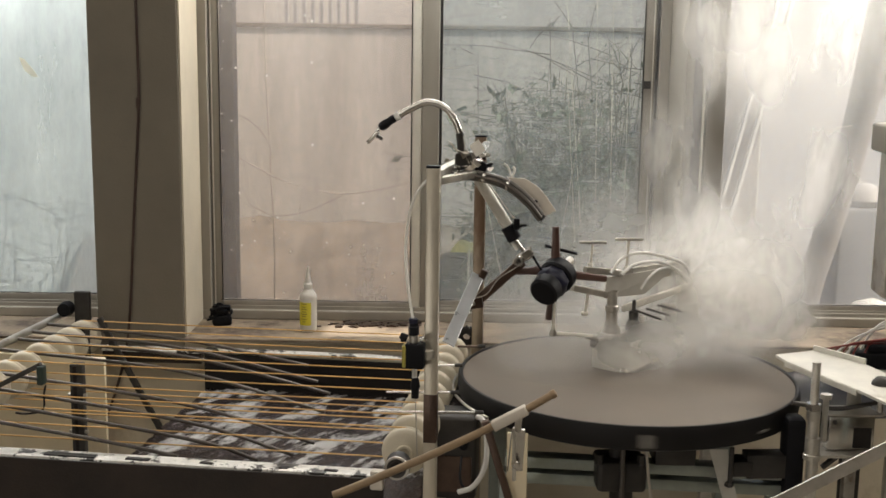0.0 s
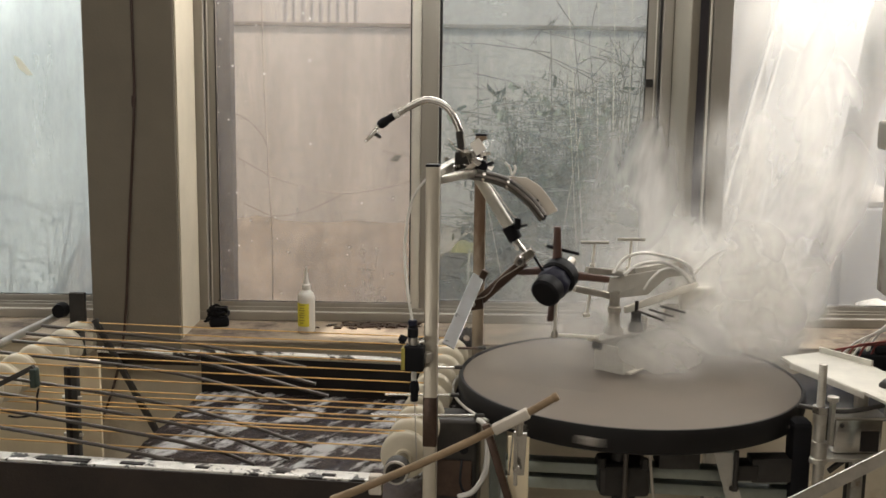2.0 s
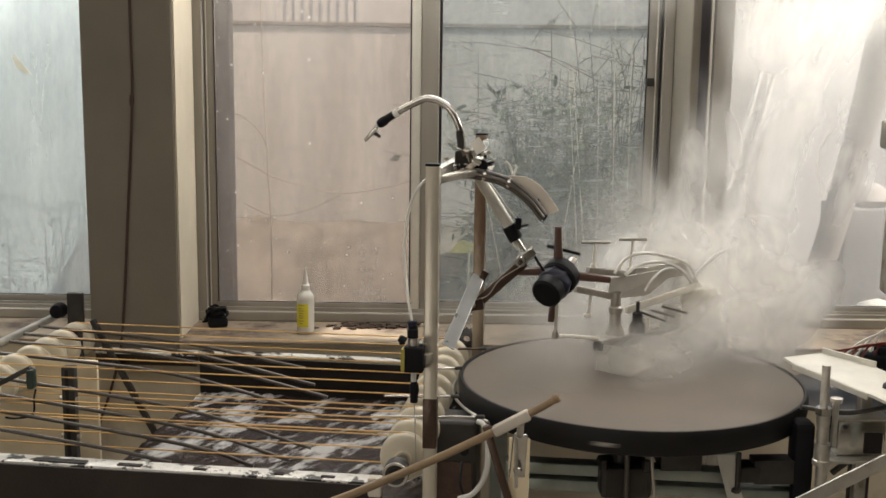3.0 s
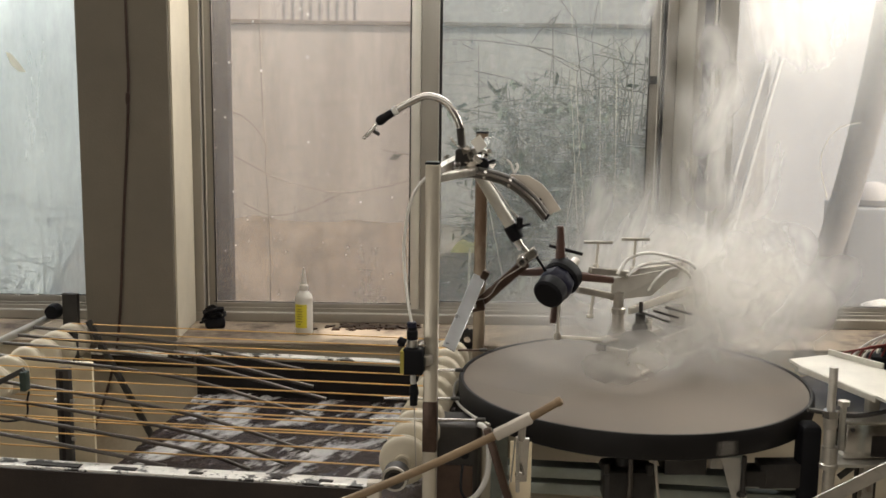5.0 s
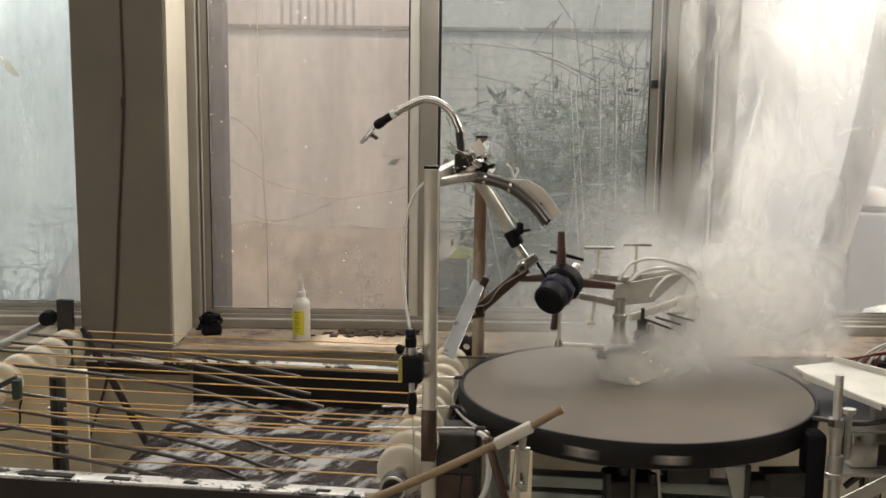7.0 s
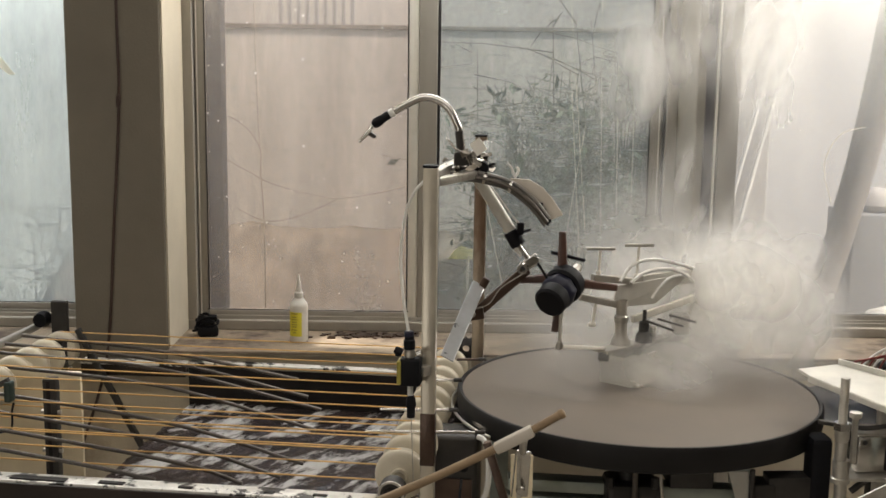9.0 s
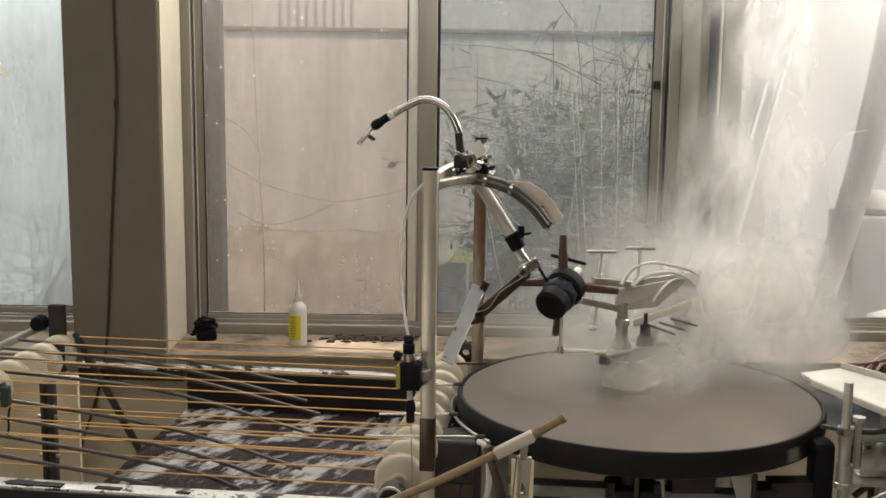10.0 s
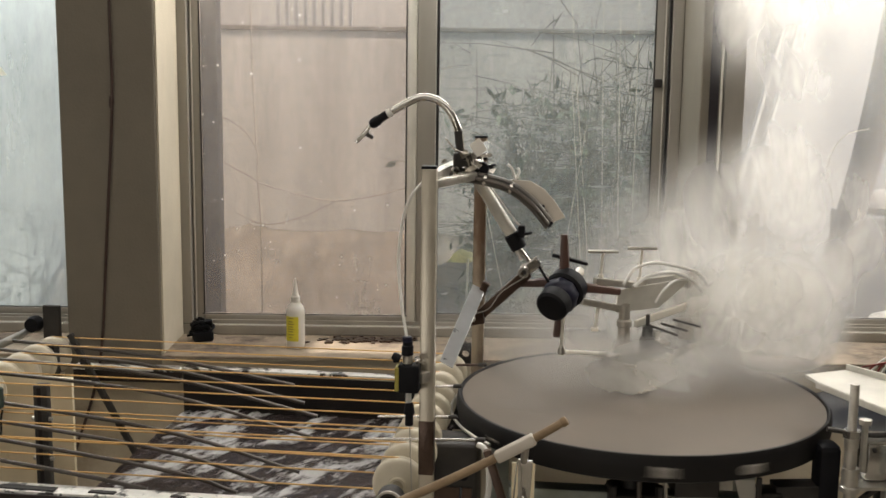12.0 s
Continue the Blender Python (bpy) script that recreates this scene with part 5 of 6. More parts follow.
# ---- the far end of the machine, beside the griddle ----
def adjuster():
    g = thing("height_adjuster", mw(0.53, 2.3, 0.6), "threaded steel height adjuster with nuts and bracket", "adjuster")
    part("threaded_rod", lathe(B(), [(0, 0.30)] + [(0.0085 + 0.0008 * (i % 2), 0.30 - 0.0016 * i) for i in range(60)], Matrix.Translation(mw(0.528, 2.3, 0.757)), 12), STEEL, g)
    part("lock_nut", lathe(B(), [(0, 0), (0.017, 0), (0.017, 0.015), (0, 0.015)], Matrix.Translation(mw(0.528, 2.3, 0.950)), 6), CHROME, g)
    part("sleeve", lathe(B(), [(0.0, 0), (0.012, 0), (0.012, 0.05), (0.0145, 0.055), (0.0145, 0.075), (0, 0.075)], Matrix.Translation(mw(0.529, 2.3, 0.876)), 14), STEEL, g)
    part("collar", lathe(B(), [(0, 0), (0.019, 0), (0.019, 0.010), (0.016, 0.012), (0.016, 0.048), (0, 0.048)], Matrix.Translation(mw(0.531, 2.3, 0.840)), 16), STEEL, g)
    part("post", rod(B(), mw(0.534, 2.3, 0.0), mw(0.533, 2.3, 0.842), 0.012, 14), STEEL, g)
    part("second_bolt", lathe(B(), [(0, 0), (0.007, 0), (0.007, 0.095), (0.013, 0.096), (0.013, 0.106), (0, 0.107)], Matrix.Translation(mw(0.555, 2.31, 0.878)), 6), STEEL, g)
    part("bracket", box(B(), 0.822, 0.955, 2.215, 2.31, 0.842, 0.849, 0.0015), STEEL, g)
    case = part("case", box(B(), 0.848, 0.952, 2.245, 2.305, 0.8495, 0.930, 0.006), CHROME, g, "polished folded steel case")
    part("case_opening", box(B(), 0.905, 0.944, 2.2425, 2.2447, 0.856, 0.902, 0.001), PITCH, case)
    part("case_lip", box(B(), 0.843, 0.958, 2.238, 2.306, 0.9305, 0.935, 0.0015), STEEL, case)
    part("case_screw", rod(B(), Vector((0.862, 2.2448, 0.915)), Vector((0.862, 2.240, 0.915)), 0.005, 8), DARK, case)
    part("clamp_arm", tube(B(), [mw(0.486, 2.32, 0.958), mw(0.545, 2.33, 0.948), Vector((0.87, 2.232, 0.950)), Vector((0.945, 2.232, 0.964))], 0.005, 8), DARK, g)
    kn = part("knob", lathe(B(), [(0, 0.024), (0.012, 0.022), (0.021, 0.012), (0.022, 0.006), (0.016, 0.002), (0.008, 0), (0, 0)], Matrix.Translation((0.960, 2.25, 0.994)), 20), DARK, g, "dark mushroom-shaped knob")
    part("knob_stem", rod(B(), Vector((0.960, 2.25, 0.9355)), Vector((0.960, 2.25, 0.9935)), 0.007, 12), CHROME, kn)
    part("knob_foot", rod(B(), Vector((0.960, 2.25, 0.930)), Vector((0.960, 2.25, 0.9352)), 0.013, 12), STEEL, kn)
    part("brace", beam(B(), Vector((0.880, 2.25, 0.840)), Vector((0.842, 2.25, 0.808)), 0.012, 0.010), DARK, g)
    return g


adjuster()

flat = thing("flat_bar", mw(0.52, 2.08, 0.88), "bare flat steel bar rising at an angle", "bar")
part("bar", beam(B(), mw(0.38, 2.08, 0.795), mw(0.75, 2.08, 1.025), 0.006, 0.026), STEEL, flat)
part("stay", beam(B(), mw(0.70, 2.085, 0.0), mw(0.70, 2.085, 0.985), 0.03, 0.03, up=(0, 1, 0)), GREENSTEEL, flat)

dish = thing("catch_dish", mw(0.66, 2.62, 0.88), "dark shallow catch dish beside the griddle", "dish")
part("bowl", lathe(B(), [(0, 0.0), (0.15, 0.0), (0.185, 0.012), (0.200, 0.02), (0.196, 0.023), (0.15, 0.005), (0, 0.004)], Matrix.Translation(mw(0.70, 2.66, 0.872)), 48), DARK, dish)
part("support", beam(B(), mw(0.70, 2.66, 0.0), mw(0.70, 2.66, 0.871), 0.04, 0.04, up=(0, 1, 0)), DARK, dish)


def outfeed_tray():
    g = thing("outfeed_tray", mw(0.60, 2.5, 1.0), "worn white sheet metal outfeed tray with rolled edge", "tray")
    pts = (mw(0.489, 2.571, 1.0), mw(0.588, 2.628, 1.0), mw(0.684, 2.518, 1.0), mw(0.733, 2.386, 1.0), mw(0.659, 2.200, 1.0), mw(0.616, 2.302, 1.0), mw(0.502, 2.520, 1.0))
    bm = B()
    hi = [bm.verts.new(p) for p in pts]
    lo = [bm.verts.new(p - Vector((0, 0, 0.006))) for p in pts]
    bm.faces.new(hi)
    bm.faces.new(lo[::-1])
    for i in range(7):
        j = (i + 1) % 7
        bm.faces.new((hi[i], lo[i], lo[j], hi[j]))
    part("sheet", bm, SHEET, g, smooth=False)
    part("front_flange", beam(B(), pts[6] + Vector((0, 0, -0.008)), pts[5] + Vector((0, 0, -0.008)), 0.004, 0.014), SHEET, g)
    part("back_flange", beam(B(), pts[1] + Vector((0, 0, 0.006)), pts[2] + Vector((0, 0, 0.006)), 0.006, 0.014), SHEET, g)
    part("tray_post", beam(B(), mw(0.64, 2.42, 0.0), mw(0.64, 2.42, 0.993), 0.025, 0.025, up=(0, 1, 0)), STEEL, g)
    return g


outfeed_tray()


def wiring():
    g = thing("wiring_block", mw(0.74, 2.7, 0.95), "black terminal block with red and white wires", "wiring")
    part("block", box(B(), 0.70, 0.83, 2.68, 2.74, 0.945, 0.985, 0.004, MROT), BLACK, g)
    part("block_riser", box(B(), 0.73, 0.80, 2.68, 2.73, 0.986, 1.004, 0.004, MROT), BLACK, g)
    part("shelf", box(B(), 0.60, 0.86, 2.66, 2.78, 0.932, 0.944, 0.002, MROT), WHITE, g)
    part("shelf_leg", box(B(), 0.80, 0.83, 2.70, 2.73, 0.0, 0.931, 0.002, MROT), STEEL, g)
    for k, (u0, u1, h) in enumerate(((0.612, 0.74, 1.000), (0.640, 0.76, 1.006), (0.662, 0.78, 1.012), (0.688, 0.80, 1.016), (0.715, 0.83, 1.020))):
        part("wire", tube(B(), [mw(u0, 2.69, 0.958), mw(u0 + 0.02, 2.69, h - 0.012), mw((u0 + u1) / 2, 2.69, h), mw(u1, 2.70, h + 0.006), mw(u1 + 0.1, 2.72, h)], 0.0022, 6), REDCABLE, g)
        part("plug", rod(B(), mw(u0 + 0.03, 2.685, 0.946), mw(u0 + 0.032, 2.685, 0.966), 0.006, 8), BLACK, g)
    for k in range(3):
        part("wire", tube(B(), [mw(0.65 + 0.03 * k, 2.72, 0.960), mw(0.70 + 0.02 * k, 2.72, 1.010 + 0.006 * k), mw(0.78, 2.72, 1.045 + 0.008 * k), mw(0.92, 2.74, 1.075 + 0.01 * k)], 0.003, 6), WHITEHOSE, g)
    return g


wiring()


def control_box():
    BOXM = Matrix.Translation((0.028, 0, 0)) @ MROT
    g = thing("control_box", mw(0.86, 2.9, 1.2), "grey steel control box with slots and hood", "control box")
    part("case", box(B(), 0.790, 0.95, 2.88, 3.00, 1.085, 1.46, 0.004, BOXM), ALU_DARK, g)
    part("front_edge", box(B(), 0.776, 0.789, 2.872, 3.00, 1.085, 1.46, 0.002, BOXM), STEEL, g)
    part("hood", box(B(), 0.752, 0.95, 2.86, 3.02, 1.461, 1.535, 0.008, BOXM), ALU_DARK, g)
    for k in range(4):
        part("slot", box(B(), 0.779, 0.788, 2.868, 2.8715, 1.235 + 0.022 * k, 1.247 + 0.022 * k, 0.001, BOXM), BLACK, g)
    part("pedestal", box(B(), 0.86, 0.90, 2.92, 2.96, 0.0, 1.084, 0.003, BOXM), STEEL, g)
    return g


control_box()


# ---- things on the sill and the pier ----
def bottle():
    g = thing("glue_bottle", (-0.419, 3.30, SILLZ + 0.008), "white squeeze bottle with a yellow label and pointed nozzle", "bottle")
    m = Matrix.Translation((-0.419, 3.30, SILLZ + 0.008))
    part("body", lathe(B(), [(0, 0), (0.023, 0), (0.0262, 0.004), (0.0265, 0.012), (0.0265, 0.108), (0.0245, 0.118), (0.015, 0.130), (0.0115, 0.133), (0, 0.133)], m, 32), BOTTLE, g)
    bm = B()
    ring = [[m @ Vector((0.0269 * math.cos(radians(a)), 0.0269 * math.sin(radians(a)), z)) for a in range(-165, -64, 10)] for z in (0.022, 0.058, 0.094)]
    ring = [[bm.verts.new(p) for p in row] for row in ring]
    for r0, r1 in zip(ring, ring[1:]):
        for a, b, d, e in zip(r0, r0[1:], r1[1:], r1):
            bm.faces.new((a, b, d, e))
    part("label", bm, YELLOW, g, "bright yellow printed label")
    part("collar", lathe(B(), [(0.0115, 0.1335), (0.0135, 0.1335), (0.0135, 0.148), (0.010, 0.152), (0, 0.152)], m, 24), BOTTLE, g)
    part("nozzle", lathe(B(), [(0.0095, 0.1525), (0.0085, 0.158), (0.004, 0.190), (0.0022, 0.202), (0, 0.203)], m, 16), BOTTLE, g)
    for k, (z, w) in enumerate(((0.088, 24), (0.078, 18), (0.071, 26), (0.063, 22), (0.056, 26), (0.049, 20), (0.040, 24), (0.032, 14))):
        bm = B()
        n = 6
        a0 = radians(-114)
        lo, hi = [], []
        for i in range(n + 1):
            a = a0 + radians(w * 1.6) * (i / n - 0.5)
            lo.append(bm.verts.new(m @ Vector((0.0272 * math.cos(a), 0.0272 * math.sin(a), z))))
            hi.append(bm.verts.new(m @ Vector((0.0272 * math.cos(a), 0.0272 * math.sin(a), z + 0.003))))
        for i in range(n):
            bm.faces.new((lo[i], lo[i + 1], hi[i + 1], hi[i]))
        part("print_bar", bm, INK, g)
    return g


bottle()


def cable_coil():
    g = thing("cable_coil", (-0.705, 3.36, SILLZ + 0.008), "small heap of dusty black cable on the sill", "cable")
    random.seed(8)
    part("plug", box(B(), -0.03, 0.03, -0.02, 0.02, 0, 0.032, 0.008, Matrix.Translation((-0.700, 3.355, SILLZ + 0.0085)) @ Matrix.Rotation(0.3, 4, "Z")), BLACK, g)
    for k in range(9):
        pts = []
        tilt, swing = random.uniform(-0.7, 0.7), random.uniform(0, 3.1)
        for i in range(9):
            a = i * 0.85 + k
            r = random.uniform(0.014, 0.040)
            dx, dy = r * math.cos(a), 0.75 * r * math.sin(a)
            pts.append(Vector((-0.706 + dx, 3.36 + dy, max(SILLZ + 0.013, SILLZ + 0.036 + 0.004 * k + tilt * (dx * math.cos(swing) + dy)))))
        part("loop", tube(B(), pts, random.uniform(0.0022, 0.0042), 6), BLACK, g)
    part("tail", tube(B(), [Vector((-0.72, 3.35, SILLZ + 0.05)), Vector((-0.715, 3.35, SILLZ + 0.075)), Vector((-0.70, 3.35, SILLZ + 0.078)), Vector((-0.685, 3.35, SILLZ + 0.06))], 0.003, 6), BLACK, g)
    return g


cable_coil()

random.seed(21)
bm = B()
for k in range(60):
    x, y = random.gauss(-0.24, 0.09), random.gauss(3.385, 0.018)
    if not (-0.5 < x < -0.05 and 3.25 < y < 3.435):
        continue
    a = random.uniform(0, 3)
    s = random.uniform(0.005, 0.016)
    box(bm, -s, s, -s * 0.5, s * 0.5, 0, random.uniform(0.002, 0.006), 0.0, Matrix.Translation((x, y, SILLZ + 0.0085)) @ Matrix.Rotation(a, 4, "Z"))
tagged(link(bm, "crumbs", RUST), "dark dried crumbs scattered on the window sill", "crumbs", kind="stuff")

cable = thing("wall_cable", (-0.91, 3.195, 1.6), "brown cable hanging down the pier", "cable")
part("run", tube(B(), [Vector((-0.896, 3.192, 2.94)), Vector((-0.898, 3.192, 1.82)), Vector((-0.899, 3.192, 1.55)), Vector((-0.925, 3.192, 1.19)), Vector((-0.949, 3.19, 0.872)), Vector((-0.981, 3.19, 0.718)), Vector((-1.047, 3.18, 0.509)), Vector((-1.08, 3.17, 0.3))], 0.0042, 8), CABLE, cable)
part("kink", lathe(B(), [(0, 0), (0.006, 0.002), (0.007, 0.02), (0.005, 0.035), (0, 0.036)], along((-0.899, 3.190, 1.565), (-0.901, 3.190, 1.52)), 10), CABLE, cable)

paper = thing("paper_scrap", (-1.72, 3.46, 1.6), "torn pale paper scrap stuck to misted glass", "paper")
bm = B()
out_l = [(-1.36, 1.672), (-1.345, 1.668), (-1.325, 1.645), (-1.30, 1.612), (-1.318, 1.610), (-1.345, 1.632)]
fa = [bm.verts.new((x, 3.503, z)) for x, z in out_l]
fb = [bm.verts.new((x, 3.5055, z)) for x, z in out_l]
bm.faces.new(fa)
bm.faces.new(fb[::-1])
for i in range(6):
    bm.faces.new((fa[i], fb[i], fb[(i + 1) % 6], fa[(i + 1) % 6]))
part("sheet", bm, clear("thin_paper", (0.9, 0.9, 0.88), 0.8, (0.85, 0.82, 0.72), 20), paper, smooth=False)

leafp = thing("yellow_paper", (0.085, 3.58, 1.06), "pale yellow scrap behind the dusty glass", "paper")
bm = B()
out_l = [(0.020, 1.050), (0.040, 1.078), (0.060, 1.092), (0.125, 1.070), (0.140, 1.050), (0.085, 1.047)]
fa = [bm.verts.new((x, 3.575 + 0.2 * (x - 0.02), z)) for x, z in out_l]
fb = [bm.verts.new((x, 3.578 + 0.2 * (x - 0.02), z)) for x, z in out_l]
bm.faces.new(fa)
bm.faces.new(fb[::-1])
for i in range(6):
    bm.faces.new((fa[i], fb[i], fb[(i + 1) % 6], fa[(i + 1) % 6]))
part("sheet", bm, clear("yellow_sheet", (0.9, 0.9, 0.7), 0.85, (0.80, 0.74, 0.42), 20), leafp, smooth=False)
part("stick", rod(B(), Vector((0.08, 3.59, SILLZ)), Vector((0.085, 3.59, 1.06)), 0.004, 8), PALEPLASTIC, leafp)

clip = thing("spring_clip", mw(-1.231, 2.30, 0.967), "dark green spring clip with a wire hook", "clip")
part("body", box(B(), -0.008, 0.008, -0.012, 0.012, -0.024, 0.022, 0.004, Matrix.Translation(mw(-1.231, 2.30, 0.942)) @ MROT), mat("dark_green", (0.018, 0.035, 0.027), 0.5), clip)
part("hook", tube(B(), [mw(-1.222, 2.30, 0.916), mw(-1.227, 2.30, 0.896), mw(-1.232, 2.30, 0.856), mw(-1.273, 2.30, 0.844), mw(-1.300, 2.30, 0.845)], 0.0025, 8), BLACK, clip)
part("arm", beam(B(), mw(-1.231, 2.30, 0.967), mw(-1.45, 2.31, 0.851), 0.012, 0.012), DARK, clip)

# ---- more of the yard ----
bm = B()
rows = []
for j in range(25):
    row = []
    for i in range(161):
        x, f = -2.2 + 2.8 * i / 160, j / 24
        z = -0.1 + (0.74 + 0.10 * noise.noise((x * 1.3, 2.0, 0))) * math.sin(f * math.pi / 2) + 0.04 * noise.noise((x * 4, f * 4, 1)) * f + 0.018 * noise.noise((x * 13, f * 14, 4)) * f
        row.append(bm.verts.new((x, 5.9 + 1.09 * f, z)))
    rows.append(row)
for r0, r1 in zip(rows, rows[1:]):
    for i in range(160):
        bm.faces.new((r0[i], r0[i + 1], r1[i + 1], r1[i]))
tagged(link(bm, "soil_bank", SOIL, True), "bank of brown soil against the yard wall", "soil", kind="structure")

vine = thing("loose_cable", (-0.66, 4.2, 1.2), "thin dark cables drooping outside the window", "cable")
for pts in (((-0.886, 1.458), (-0.791, 1.461), (-0.718, 1.414), (-0.673, 1.341), (-0.672, 1.257), (-0.66, 0.9), (-0.67, -0.1)),
            ((-0.871, 1.454), (-0.856, 1.381), (-0.804, 1.308), (-0.70, 1.25), (-0.658, 1.225), (-0.520, 1.184), (-0.372, 1.165), (-0.149, 1.210), (0.05, 1.3)),
            ((-0.755, 1.117), (-0.649, 1.075), (-0.52, 1.10), (-0.393, 1.160)),
            ((-0.69, 1.95), (-0.685, 1.6), (-0.675, 1.35))):
    part("strand", tube(B(), [Vector((x, 4.2, z)) for x, z in pts], 0.0026, 5), TWINE, vine)


def bush(name, x0, x1, y0, y1, top, n, seed, label, leaf=1.0):
    g = thing(name, ((x0 + x1) / 2, (y0 + y1) / 2, -0.1), label, "bush")
    random.seed(seed)
    tw, lf = B(), B()
    for k in range(n):
        p = Vector((random.uniform(x0, x1), random.uniform(y0, y1), -0.1))
        h = top * random.uniform(0.55, 1.05)
        lean = Vector((random.gauss(0, 0.07), random.gauss(0, 0.1), 0))
        pts = [p + Vector((0, 0, h * t)) + lean * t * h + Vector((random.gauss(0, 0.02), 0, 0)) for t in (0, 0.4, 0.75, 1)]
        tube(tw, pts, 0.006, 4, curve=False, r_end=0.0015)
        for j in range(13):
            t = random.uniform(0.25, 1)
            q = p + Vector((0, 0, h * t)) + lean * t * h
            d = Vector((random.gauss(0, 0.16), random.gauss(0, 0.08), random.uniform(-0.10, 0.16)))
            tube(tw, [q, q + d * 0.6 + Vector((0, 0, 0.01)), q + d], 0.0028, 3, curve=False, r_end=0.001)
            for i in range(3):
                c = q + d * random.uniform(0.3, 1) + Vector((random.gauss(0, 0.02), random.gauss(0, 0.02), random.gauss(0, 0.02)))
                s = leaf * random.uniform(0.008, 0.02)
                a, b = Vector((random.gauss(0, 1), random.gauss(0, 1), random.gauss(0, 1))).normalized() * s, Vector((random.gauss(0, 1), random.gauss(0, 1), random.gauss(0, 1))).normalized() * s * 0.5
                lf.faces.new([lf.verts.new(v) for v in (c - a, c - b, c + a, c + b)])
    part("twigs", tw, TWIG, g, smooth=False)
    part("leaves", lf, LEAF, g, smooth=False)
    return g


bush("bare_bush", 0.28, 0.90, 4.1, 4.9, 1.85, 130, 31, "tangled grey bush outside the dusty glass", 0.55)
bush("thicket", 0.26, 0.56, 4.15, 4.55, 1.62, 110, 33, "dense dark thicket outside the dusty glass", 1.9)
stalks = thing("dry_stalks", (0.4, 4.05, -0.1), "pale dry stalks standing before the bush", "stalks")
random.seed(41)
for k in range(7):
    x, y = random.uniform(0.02, 0.78), random.uniform(3.9, 4.1)
    h, lean = random.uniform(1.3, 2.3), random.gauss(0, 0.16)
    part("stalk", tube(B(), [Vector((x, y, -0.1)), Vector((x + lean * 0.4, y, h * 0.5)), Vector((x + lean, y, h))], 0.0035, 4, curve=False, r_end=0.0015), STALK, stalks)
bush("green_bush", -2.9, -1.3, 4.6, 5.6, 1.15, 40, 32, "dull green bush in the yard")

tagged(link(box(B(), 0, 6.0, 0, 0.25, -0.1, 2.1, 0, Matrix.Translation((1.50, 5.75, 0)) @ Matrix.Rotation(math.atan2(0.8, 0.6), 4, "Z")), "pale_wall", YARDPALE), "sunlit white rendered wall across the yard", "wall", kind="structure")
house = box(B(), 1.18, 1.52, 5.3, 5.6, -0.1, 2.1, 0.01)
tagged(link(house, "gate_pier", YARDWALL), "tall grey rendered gate pier in the yard", "pier")
for k, (x0, x1) in enumerate(((1.47, 1.20), (1.53, 1.26))):
    pole = thing("leaning_pole", (x0, 4.9, 1.5), "pale thin pole leaning in the yard", "pole", group="leaning poles in the yard")
    part("shaft", rod(B(), Vector((x0 + 0.12, 4.9, 2.6)), Vector((x1 - 0.22, 4.9, -0.1)), 0.010, 10), POLE, pole)

tree = thing("leaning_tree", (1.70, 5.0, -0.1), "grey leaning tree trunk close to the window", "tree")
part("trunk", tube(B(), [Vector((1.66, 5.0, -0.1)), Vector((1.685, 5.0, 0.555)), Vector((1.765, 5.0, 0.925)), Vector((1.855, 5.0, 1.34)), Vector((1.945, 5.0, 1.94)), Vector((2.06, 5.0, 3.0))], 0.054, 14, r_end=0.075), BARK, tree)
part("limb", tube(B(), [Vector((1.88, 5.0, 1.5)), Vector((2.05, 5.02, 1.8)), Vector((2.2, 5.05, 2.4)), Vector((2.25, 5.1, 3.0))], 0.06, 10, r_end=0.03), BARK, tree)
part("twig", tube(B(), [Vector((1.85, 4.95, 1.42)), Vector((1.72, 4.95, 1.38)), Vector((1.66, 4.95, 1.25)), Vector((1.70, 4.95, 1.08))], 0.0022, 5), STALK, tree)
crate = thing("white_crate", (2.0, 5.2, -0.1), "white box standing in the yard", "box")
part("case", box(B(), 1.84, 2.15, 5.05, 5.4, -0.1, 1.02, 0.01), YARDPALE, crate)
part("side", box(B(), 2.153, 2.30, 5.06, 5.4, -0.1, 0.98, 0.01), YARDWALL, crate)
sack = lathe(B(), [(0, 0), (0.09, 0.0), (0.11, 0.03), (0.09, 0.07), (0.04, 0.10), (0, 0.11)], Matrix.Translation((2.0, 5.2, 1.022)), 14)
tagged(link(sack, "cloth_bag", YARDWALL, True), "crumpled brownish bag lying on the white box", "bag")
bin_ = lathe(B(), [(0, 0), (0.12, 0), (0.14, 0.5), (0.13, 0.66), (0.08, 0.74), (0, 0.77)], Matrix.Translation((1.90, 4.75, -0.1)), 24)
tagged(link(bin_, "round_bin", ALU_PALE, True), "rounded pale grey bin in the yard", "bin")


# ---- steam ----
def steam_piece(w, h, seed, bow):
    """A bowed, wavy veil of mist, w wide and h high, in its own x-z plane."""
    bm = B()
    nx, nz = 14, 16
    rows = []
    for j in range(nz + 1):
        row = []
        for i in range(nx + 1):
            a, b = 2 * i / nx - 1, 2 * j / nz - 1
            y = bow * (a * a + b * b * 0.6) + 0.012 * w * noise.noise((a * 1.2 + seed * 3.1, b * 1.2, seed))
            row.append(bm.verts.new((a * w / 2, y, b * h / 2)))
        rows.append(row)
    for r0, r1 in zip(rows, rows[1:]):
        for i in range(nx):
            bm.faces.new((r0[i], r0[i + 1], r1[i + 1], r1[i]))
    return bm


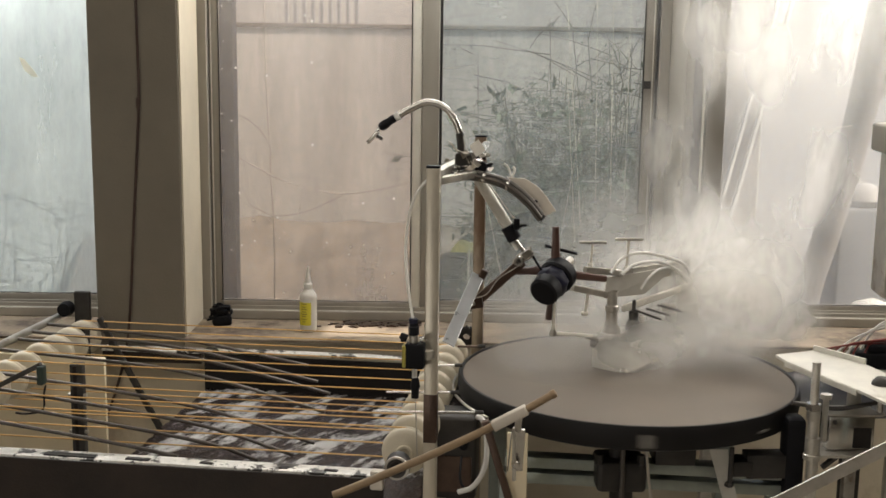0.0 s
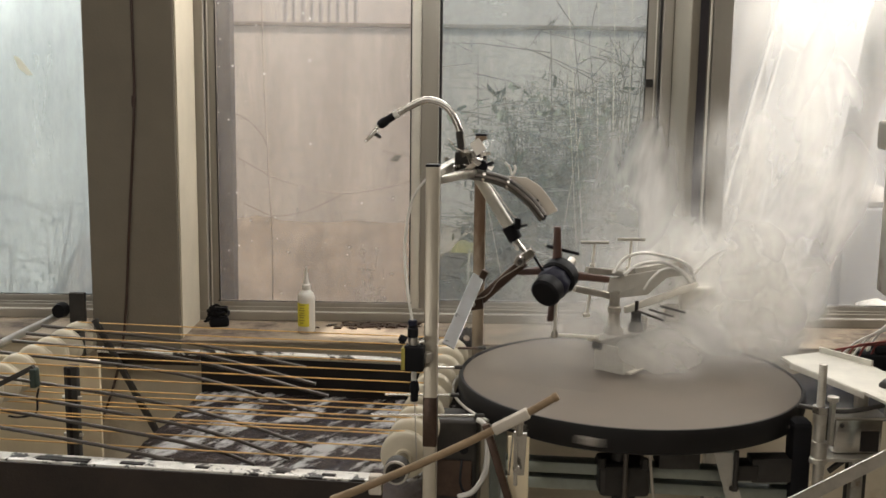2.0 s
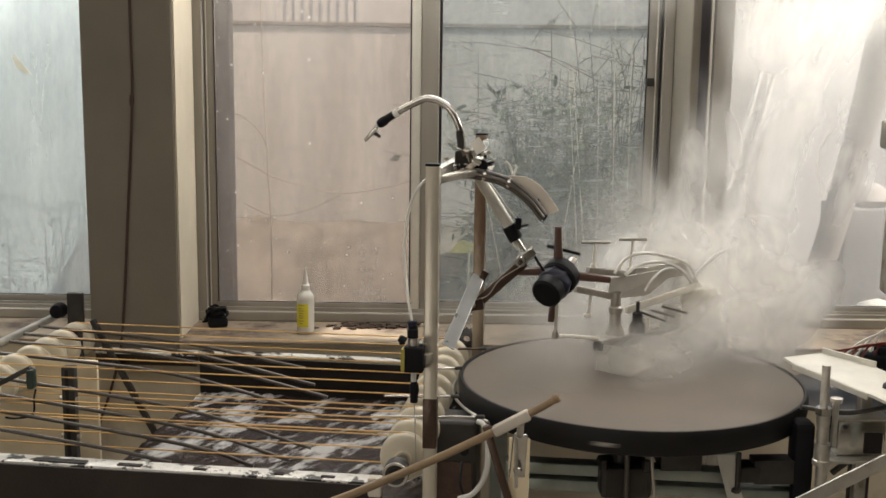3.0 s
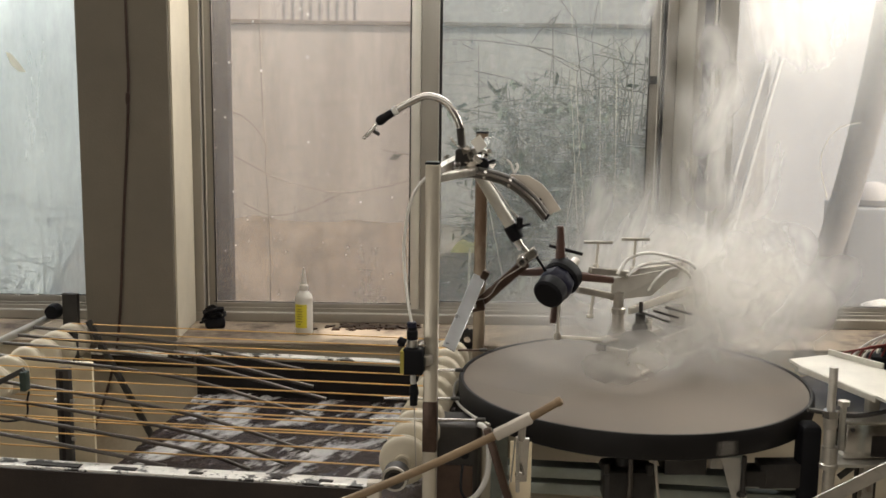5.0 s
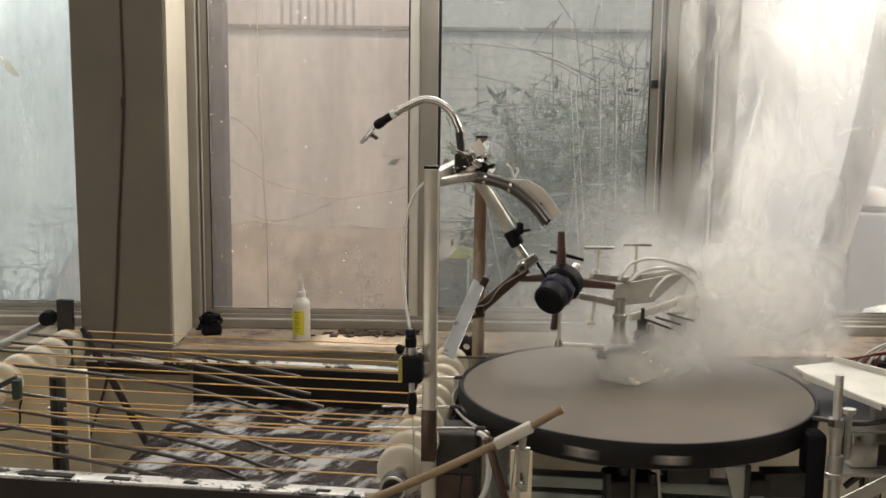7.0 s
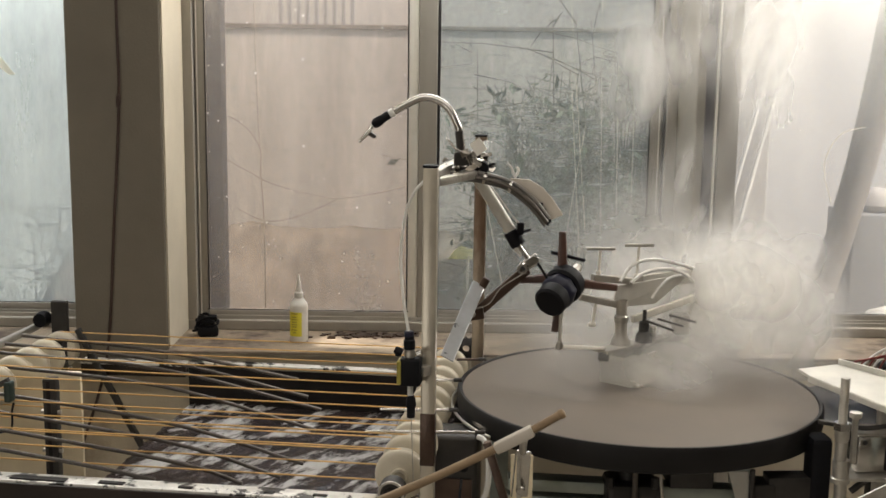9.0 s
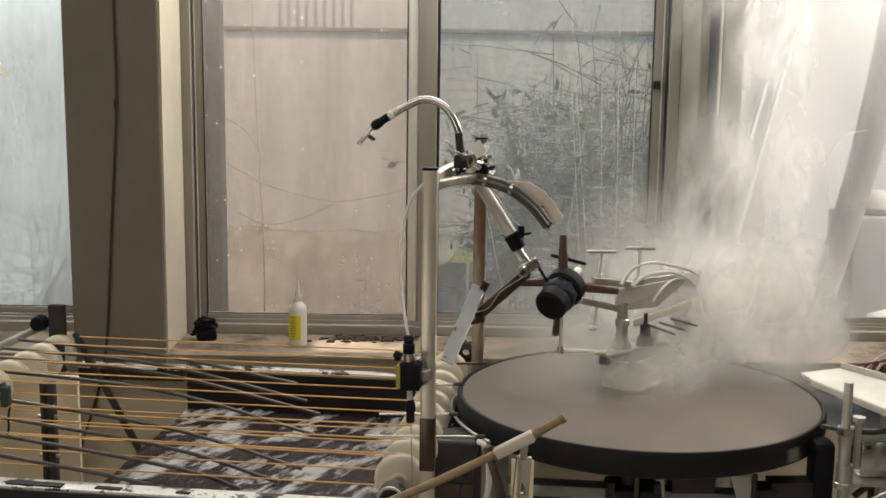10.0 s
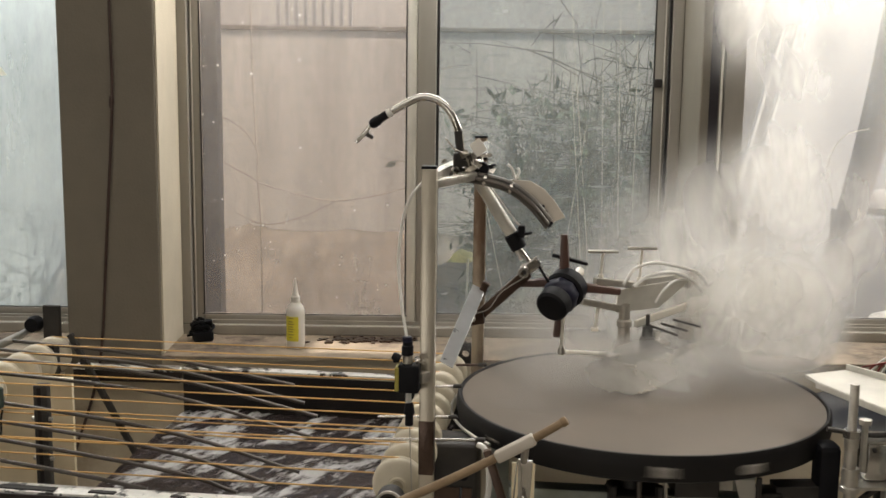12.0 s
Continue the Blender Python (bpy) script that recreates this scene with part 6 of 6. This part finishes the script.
PUFFS = []
random.seed(77)
for k in range(124):
    # wisps leave the hot top one after another
    w, h = random.uniform(0.24, 0.42), random.uniform(0.42, 0.74)
    if k % 4 == 3:
        w = w * 1.7
    ob = link(steam_piece(w, h, k + 1, random.uniform(0.01, 0.03)), "steam_puff", WISP, "all")
    tagged(ob, "thin white steam rising from the hot griddle", "steam", group="steam over the griddle")
    PUFFS.append((ob, h, -3.4 + 15.4 * k / 123, random.gauss(0, 0.11) + (0.10 if k % 4 == 3 else 0), random.uniform(0, 6.28), random.uniform(0.85, 1.2)))
CLOUD = []
for k in range(34):
    ob = link(steam_piece(random.uniform(0.30, 0.48), random.uniform(0.22, 0.38), 130 + k, random.uniform(0.01, 0.03)), "steam_cloud", STEAM, "all")
    tagged(ob, "dense white steam billowing behind the griddle", "steam", group="steam over the griddle")
    f = ((k * 13) % 34) / 33
    CLOUD.append((ob, 0.53 + 0.37 * f, 0.985 + 0.17 * ((k * 9) % 34) / 33, random.uniform(0, 6.28), random.uniform(0.6, 1.3)))
MIST = []
for k in range(18):
    ob = link(steam_piece(random.uniform(0.34, 0.56), random.uniform(0.16, 0.26), 40 + k, 0.02), "low_mist", MISTY, "all")
    tagged(ob, "thin low mist drifting over the griddle", "steam", group="mist on the griddle")
    MIST.append((ob, random.uniform(0, 6.28), random.uniform(-0.3, 0.3), (k + 0.5) / 18))
VEILS = []
for k, (x, y, z, w, h) in enumerate(((0.18, 3.02, 0.98, 0.6, 0.24), (0.36, 3.06, 1.00, 0.66, 0.28), (0.55, 3.06, 1.05, 0.7, 0.36), (0.28, 2.96, 0.94, 0.6, 0.18),
                                    (0.90, 2.90, 0.99, 0.4, 0.18), (0.52, 3.10, 1.20, 0.55, 0.46), (0.60, 3.04, 1.10, 0.6, 0.36), (0.50, 2.94, 0.96, 0.7, 0.2),
                                    (0.26, 3.12, 1.06, 0.5, 0.40), (0.40, 3.14, 1.12, 0.5, 0.5), (0.50, 3.12, 1.18, 0.5, 0.6), (0.34, 3.08, 1.00, 0.6, 0.3), (0.46, 3.06, 1.08, 0.56, 0.42))):
    ob = link(steam_piece(w, h, 70 + k, 0.02), "thin_veil", MISTY, "all")
    tagged(ob, "faint veil of mist hanging at the griddle edge", "steam", group="mist on the griddle")
    VEILS.append((ob, x, y, z, random.uniform(0, 6.28)))


def rise(age):
    """Height of a wisp above the griddle: slow at first, then quicker in the draught."""
    return 0.22 * age + 0.11 * age * age


def motions():
    # the drum turns evenly, 292 degrees a second
    rows = []
    n = 49
    for i in range(n):
        t = 12.0 * i / (n - 1)
        rows.append((t, Matrix.Translation((0.469, 2.655, 0.9)) @ Matrix.Rotation(radians(292.2 * t), 4, "Z")))
    walk(drum, rows)
    # each wisp forms on the hot top, swings upright and climbs until it hangs under the ceiling
    for k, (ob, h, born, side, ph, speed) in enumerate(PUFFS):
        rows = []
        for i in range(49):
            t = 0.25 * i
            age = max(0.0, t - born) * speed
            grown = min(1.0, age / 0.9)
            grown = grown * grown * (3 - 2 * grown)
            z = min(0.868 + rise(age), 2.80)
            flat = min(1.0, max(0.0, (z - 2.45) / 0.35))
            lift = z - 0.868
            x = 0.55 + grown * (0.155 + side) + 0.07 * lift * (1 + 4 * side) + grown * (0.04 * math.sin(1.1 * t + 0.8) + 0.02 * math.sin(speed * t * 1.7 + ph))
            y = 2.82 + grown * (0.165 + 0.07 * math.sin(k * 2.4)) - 0.1 * flat
            tip = math.degrees(math.asin(min(0.985, max(0.02, 1.9 * (z - 0.905) / h))))
            rx = -90 + tip * (1 - flat)
            rows.append((t, pose(x, y, z, rx, (1 - flat) * tip / 80 * 14 * math.sin(0.8 * speed * t + 2 * ph), -22 * grown)))
        walk(ob, rows)
    for k, (ob, x0, z0, ph, speed) in enumerate(CLOUD):
        rows = []
        for i in range(25):
            t = 0.5 * i
            x = x0 + 0.06 * math.sin(0.7 * speed * t + ph)
            z = z0 + 0.05 * math.sin(0.5 * speed * t + 2 * ph)
            y = 2.95 + 0.13 * math.sin(k * 2.4) + 0.02 * math.sin(speed * t + ph)
            rows.append((t, pose(x, y, z, -18, 18 * math.sin(0.5 * speed * t + ph), -22 + 4 * math.sin(0.6 * t + ph))))
        walk(ob, rows)
    for ob, x, y, z, ph in VEILS:
        walk(ob, [(0.5 * i, pose(x + 0.04 * math.sin(0.5 * i * 0.8 + ph), y, z + 0.012 * math.sin(0.5 * i * 1.2 + ph), -30, 3 * math.sin(0.5 * i + ph), -20)) for i in range(25)])
    # low mist slides over the griddle and round the trough
    for k, (ob, ph, side, f) in enumerate(MIST):
        rows = []
        for i in range(25):
            t = 0.5 * i
            x = 0.22 + 0.62 * f + 0.05 * math.sin(0.9 * t + ph)
            y = 2.58 + 0.055 * (k % 7) + 0.02 * math.cos(0.7 * t + ph)
            z = 0.945 + 0.008 * (k % 7) + 0.02 * (k % 4) * f + 0.012 * math.sin(1.1 * t + 2 * ph)
            rows.append((t, pose(x, y, z, -38, 6 * math.sin(t + ph), -28 + 8 * side)))
        walk(ob, rows)


motions()
